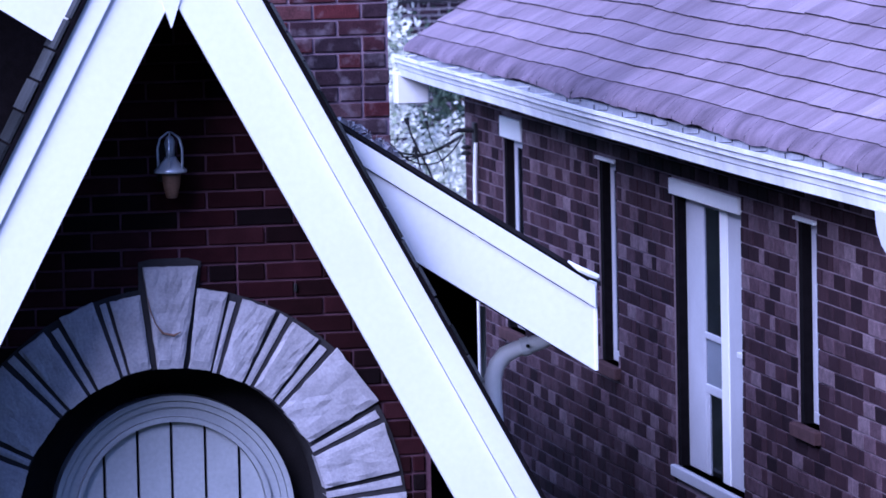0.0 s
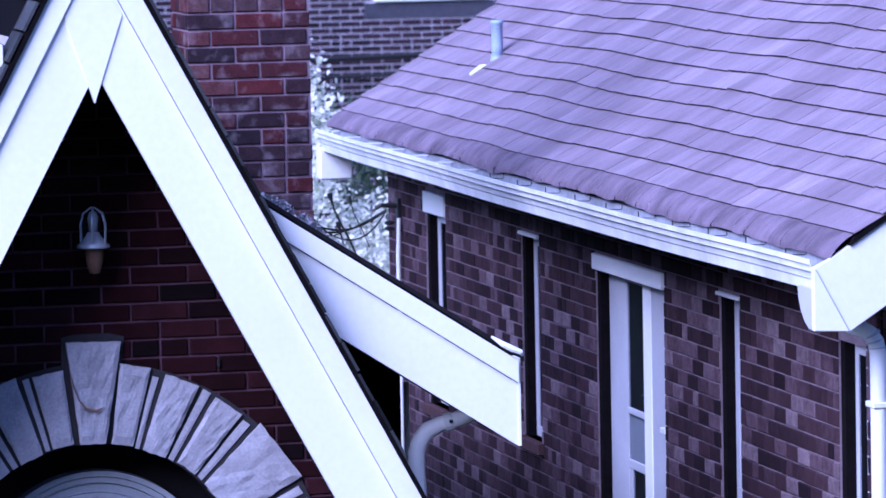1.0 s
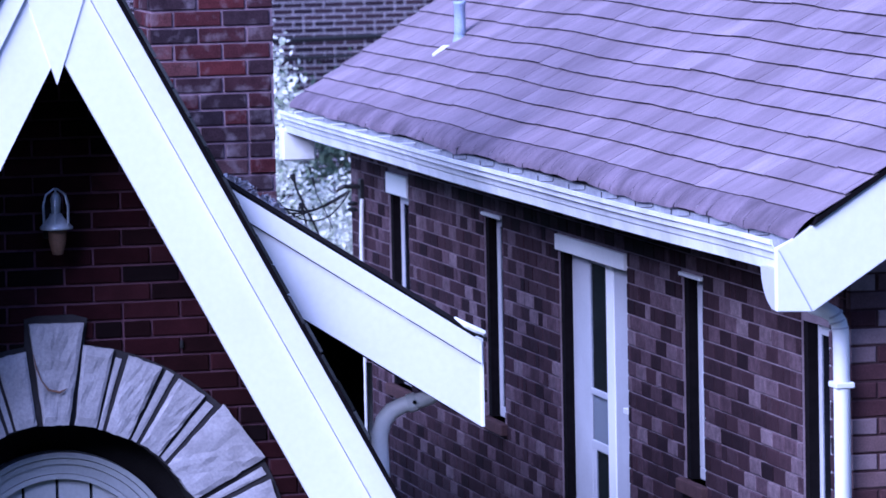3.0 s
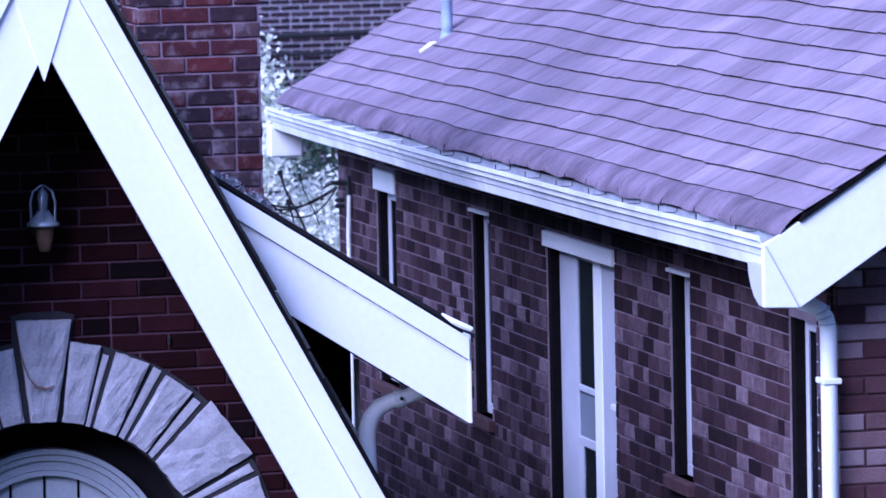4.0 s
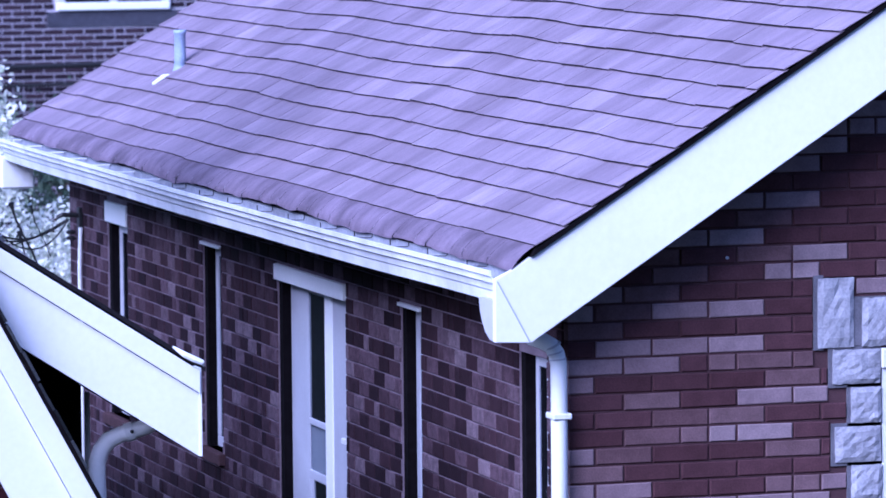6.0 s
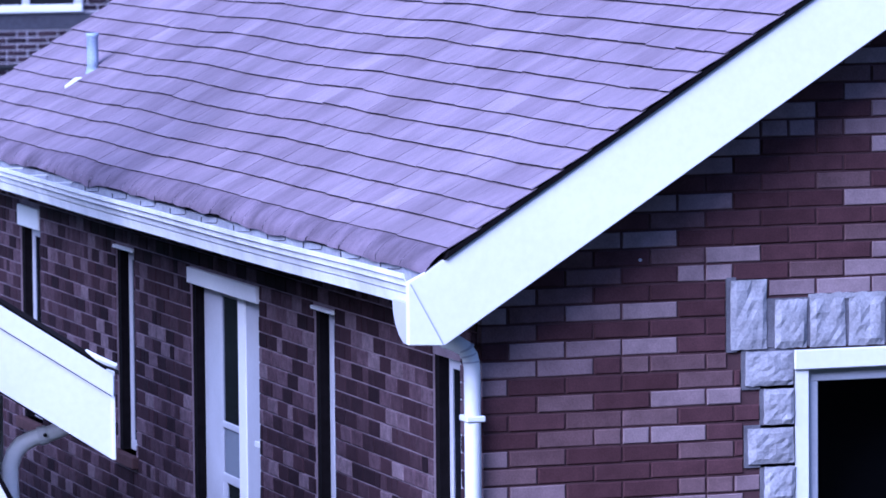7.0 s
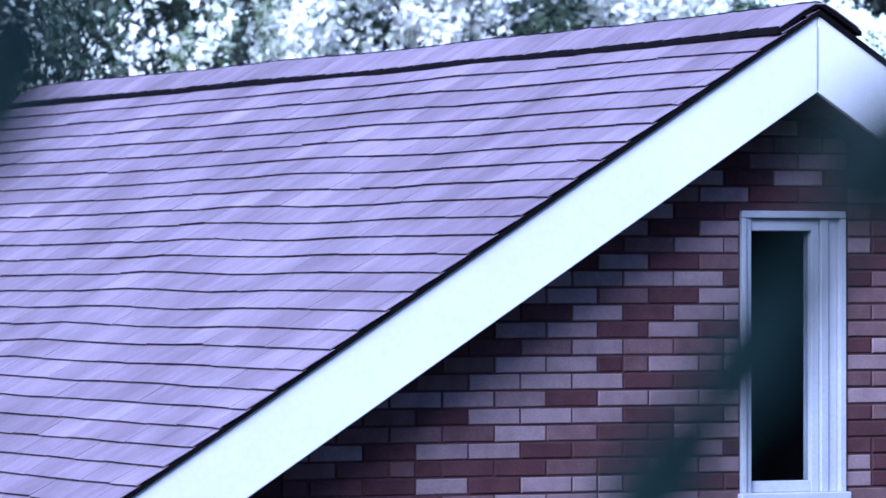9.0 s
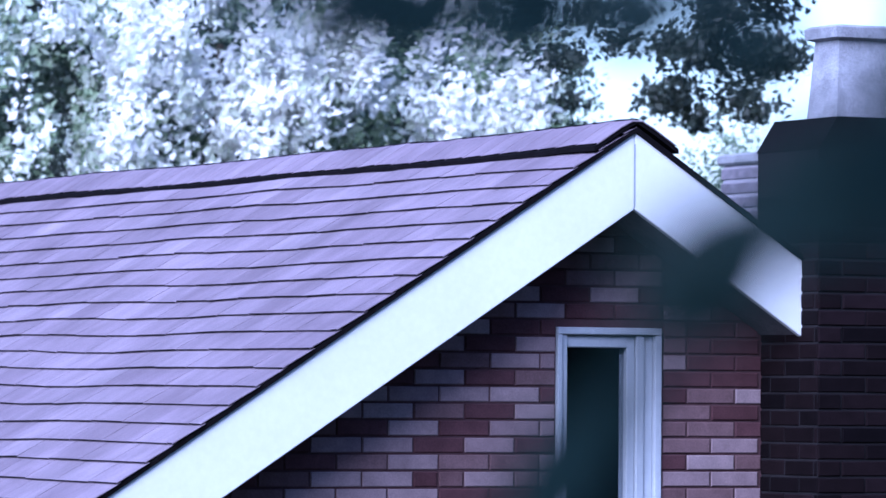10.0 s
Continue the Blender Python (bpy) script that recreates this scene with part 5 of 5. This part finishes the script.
for k in range(60):
    z = 3.096 + CE * (k - 45) + 0.004
    if z < 0.1:
        continue
    lo, hi = APEX - (4.36 - z - CE) / STEEP, APEX + (4.36 - z - CE) / STEEP
    lo, hi = max(lo, 2.02), min(hi, 3.78)
    if hi - lo < 0.05:
        continue
    bl = [(2.745, 2.93, 2.5, 2.95)]
    zz = min(abs(z - ARCH_Z), abs(z + CE - ARCH_Z)) if (z - ARCH_Z) * (z + CE - ARCH_Z) > 0 else 0.0
    if zz < 0.79:
        half = math.sqrt(0.79 ** 2 - zz ** 2) if z > ARCH_Z - 0.3 else 0.6
        bl.append((ARCH_X - half, ARCH_X + half, 0, 9))
    rows.append((k, z, free_of((lo, hi), z, z + CE, bl)))
lay(entry_wall, lambda s, z, p: Matrix.Translation((s, EY - p, z)), rows, [brick_entry_shaded], [brick_entry_shaded], 0.010, CE, 0.213, lambda s, z: z > 2.0, 300, 0.1, 11, None, 0.002)
# cottage chimney: front, left and right faces
CC = 0.0700
for face in range(2):
    rows = []
    for k in range(28):
        z = 3.0 + CC * k
        span = (0.0, CX1 - CX0) if face == 0 else (0.0, CY1 - CY0)
        rows.append((k + face, z, [span]))
    if face == 0:
        pl = lambda s, z, p: Matrix.Translation((CX0 + s, CY0 - p, z))
    else:
        pl = lambda s, z, p: Matrix.Translation((CX0 - p, CY1 - s, z)) @ turn
    lay(chimney_core, pl, rows, [brick_red], [brick_red], 0.011, CC, 0.208, lambda s, z: True, 150, 0.15, 17 + face, None, 0.004)
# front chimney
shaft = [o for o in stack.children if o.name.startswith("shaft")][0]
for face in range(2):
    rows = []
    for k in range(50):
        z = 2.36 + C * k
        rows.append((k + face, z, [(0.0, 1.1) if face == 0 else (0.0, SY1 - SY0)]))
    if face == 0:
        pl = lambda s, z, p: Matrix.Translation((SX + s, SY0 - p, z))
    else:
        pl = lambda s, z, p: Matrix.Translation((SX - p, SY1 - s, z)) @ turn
    lay(shaft, pl, rows, [brick_stack_shaded], [brick_stack_shaded], 0.009, C, L, lambda s, z: z > 4.2 and s < 0.5, 150, 0.07, 23 + face, None, 0.003)
# far wall
rows = []
for k in range(76):
    z = 0.1 + 0.0655 * k
    if z > 5.18:
        continue
    rows.append((k, z, free_of((8.0, 19.0), z, z + 0.066, [(10.9, 13.2, 2.86, 3.02), (10.98, 12.21, 3.02, 4.42)])))
lay(far_wall, lambda s, z, p: Matrix.Translation((s, FY, z)), rows, [brick_far], [brick_far], 0.015, 0.0655, 0.215, lambda s, z: False, 0, 0.1, 31, None, 0.002)

# ---- shingles ----
cs = 1 / math.hypot(1, SLOPE)
along, upw = Vector((0, 1, 0)), Vector((cs, 0, SLOPE * cs))
outw = Vector((-SLOPE * cs, 0, cs))
ROWS_N = 37
S_ALL = (RIDGE - EAVE) / cs


def course(n):
    """Height up the slope of the butt edge of course n: the exposure widens a little towards the ridge."""
    return float(np.interp(n, (0, 8, 16, 18, 34, 37), (0.090, 1.080, 2.095, 2.365, 4.476, 4.870)))


def swell(y, v):
    """How far the old roof deck stands up at y, v metres above the eave."""
    h = 0.020 * math.exp(-((y - 19.65 + 0.12 * (v - 2)) / 0.42) ** 2) * (0.4 + 0.6 * math.exp(-((v - 1.6) / 1.7) ** 2))
    h += 0.013 * math.exp(-((y - 22.3) / 0.5) ** 2) * math.exp(-((v - 1.2) / 1.5) ** 2)
    h += 0.009 * math.exp(-((y - 17.9) / 0.35) ** 2) * math.exp(-((v - 3.2) / 1.2) ** 2)
    h += 0.010 * noise.noise(Vector((y * 0.9, v * 0.7, 4.0))) + 0.004 * noise.noise(Vector((y * 2.6, v * 2.2, 9.0)))
    return h


def roof_at(y, v, lift=0.0):
    return Vector((EAVE, y, roof_z(EAVE))) + upw * v + outw * (swell(y, v) + lift)


def shingle_verts(ya, yb, va, vb, t0, jit):
    """Corners of one tab: its butt edge lies proud of the row below, its head under the row above."""
    top = [roof_at(ya, va - jit[0], t0), roof_at(yb, va - jit[1], t0), roof_at(yb, vb, 0.001), roof_at(ya, vb, 0.001)]
    low = [roof_at(ya, va - jit[0], t0 - 0.004), roof_at(yb, va - jit[1], t0 - 0.004)]
    return top + low


TAB = 0.305
r = random.Random(21)
V, F, made = [], [], 0
for k in range(ROWS_N):
    va, vb = course(k), course(k + 1) + 0.018
    if va > S_ALL - 0.03:
        break
    y = YF - 0.016 - TAB * (0.5 if k % 2 else 0.0) - 0.1 * (k % 3)
    while y < BACK + 0.12:
        ya, yb = max(y, YF - 0.016 - 0.006 * r.random()), min(y + TAB, BACK + 0.12)
        y += TAB
        if yb - ya < 0.03:
            continue
        jit = (r.uniform(-0.003, 0.004), r.uniform(-0.003, 0.004))
        vs = shingle_verts(ya + r.choice((0.0012, 0.0026, 0.0034)), yb - 0.0022, va, min(vb, S_ALL), 0.0112 + r.uniform(0, 0.003), jit)
        fs = [(0, 1, 2, 3), (4, 5, 1, 0), (4, 0, 3), (1, 5, 2)]
        if 0 < k < 31 and ya < 19.6 and made < 300:
            me = bpy.data.meshes.new("shingle")
            me.from_pydata([v[:] for v in vs], [], fs)
            me.materials.append(shingle)
            me.materials.append(felt_and_shade)
            me.polygons[1].material_index = 1
            o = new("shingle", me)
            o.parent = roof
            made += 1
        else:
            n = len(V)
            V += [v[:] for v in vs]
            F += [[n + i for i in f] for f in fs]
me = bpy.data.meshes.new("shingling")
me.from_pydata(V, [], F)
me.materials.append(shingle_rest)
me.materials.append(felt_and_shade)
me.polygons.foreach_set("material_index", [0, 1, 0, 0] * (len(F) // 4))
o = new("shingling", me)
o.parent = roof
tagged(o, "", "", "", "stuff")
# lowest course: tabs that droop over the gutter, stained along their edge
y = YF + 0.002
while y < BACK + 0.10:
    wide = TAB * r.choice((1.0, 1.0, 0.5))
    yb = min(y + wide, BACK + 0.11)
    slip = r.uniform(-0.002, 0.003)
    bm, grid = bmesh.new(), []
    for i in range(7):
        yy = y + 0.0012 + (yb - y - 0.0024) * i / 6
        mid = (y + yb) / 2
        rag = 0.030 * noise.noise(Vector((yy * 1.3, 0, 7))) + 0.012 * noise.noise(Vector((yy * 5.0, 2, 3))) + 0.004 * noise.noise(Vector((yy * 14.0, 0, 3)))
        sag = 0.007 * noise.noise(Vector((yy * 3.1, 4, 1))) + 0.004 * noise.noise(Vector((yy * 9.0, 6, 1)))
        row = []
        for v, d in ((0.125, 0.001), (0.095, 0.006), (0.065, 0.008 + sag * 0.4), (0.035, 0.006 + sag * 0.8), (0.006, -0.001 + sag), (-0.016 - slip, -0.009 + sag * 1.2 + rag * 0.3), (-0.026 - slip + rag * 0.3, -0.021 + rag)):
            pinch = 0.018 * max(0.0, 0.03 - v) / 0.06 * (1 if wide < TAB else 0.5)
            row.append(bm.verts.new(Vector((EAVE, yy + (mid - yy) * pinch * 2, roof_z(EAVE))) + upw * v + outw * (swell(yy, max(v, 0)) + d)))
        grid.append(row)
    for a, b in zip(grid, grid[1:]):
        for j in range(6):
            bm.faces.new((a[j], b[j], b[j + 1], a[j + 1]))
    part("shingle", bm, shingle_droop, roof, smooth=True)
    y = yb
# black strip drawn as the caps' shadow line, then the ridge caps
def ridge_dip(y):
    return 0.010 * noise.noise(Vector((y * 0.8, 5, 5))) + 0.005 * noise.noise(Vector((y * 3.3, 8, 5))) - 0.008 * math.sin(math.pi * (y - YF) / (BACK - YF))


def ridge_row(bm, y, offsets, lift):
    return [bm.verts.new((RIDGE + d, y, roof_z(RIDGE) - abs(d) * SLOPE + (0.006 if abs(d) < 0.03 else 0.012) + lift + ridge_dip(y))) for d in offsets]


bm, rings = bmesh.new(), []
for i in range(61):
    y = YF - 0.016 + (BACK + 0.116 - YF) * i / 60
    wob = 0.008 * noise.noise(Vector((y * 6.0, 1, 2)))
    over = ridge_row(bm, y, (-0.186 + wob, -0.07, 0.0, 0.07, 0.186), 0.020)
    under = ridge_row(bm, y, (0.186, 0.07, 0.0, -0.07, -0.186 + wob), 0.001)
    rings.append(over + under)
for a, b in zip(rings, rings[1:]):
    for j in range(10):
        bm.faces.new((a[j], a[(j + 1) % 10], b[(j + 1) % 10], b[j]))
bm.faces.new(rings[0])
bm.faces.new(rings[-1][::-1])
part("ridge_underlay", bm, shade_black, roof, "black strip for the shadow under the ridge caps")
N_CAP = 54
for i in range(N_CAP):
    ya = YF - 0.02 + (BACK + 0.1 - YF) * i / N_CAP
    yb = ya + (BACK + 0.1 - YF) / N_CAP + 0.02
    bm, rings = bmesh.new(), []
    wob = r.uniform(-0.0015, 0.0015)
    for y, lift in ((ya, 0.0262), (ya + 0.004, 0.0272), (yb, 0.0240)):
        rings.append(ridge_row(bm, y, (-0.178 + wob, -0.07, -0.022, 0.022, 0.07, 0.178), lift))
    low = [bm.verts.new(v.co - Vector((0, 0, 0.005))) for v in rings[0]]
    rows_ = [low] + rings
    for a, b in zip(rows_, rows_[1:]):
        for j in range(5):
            bm.faces.new((a[j], a[j + 1], b[j + 1], b[j]))
    part("ridge_cap", bm, shingle, roof)
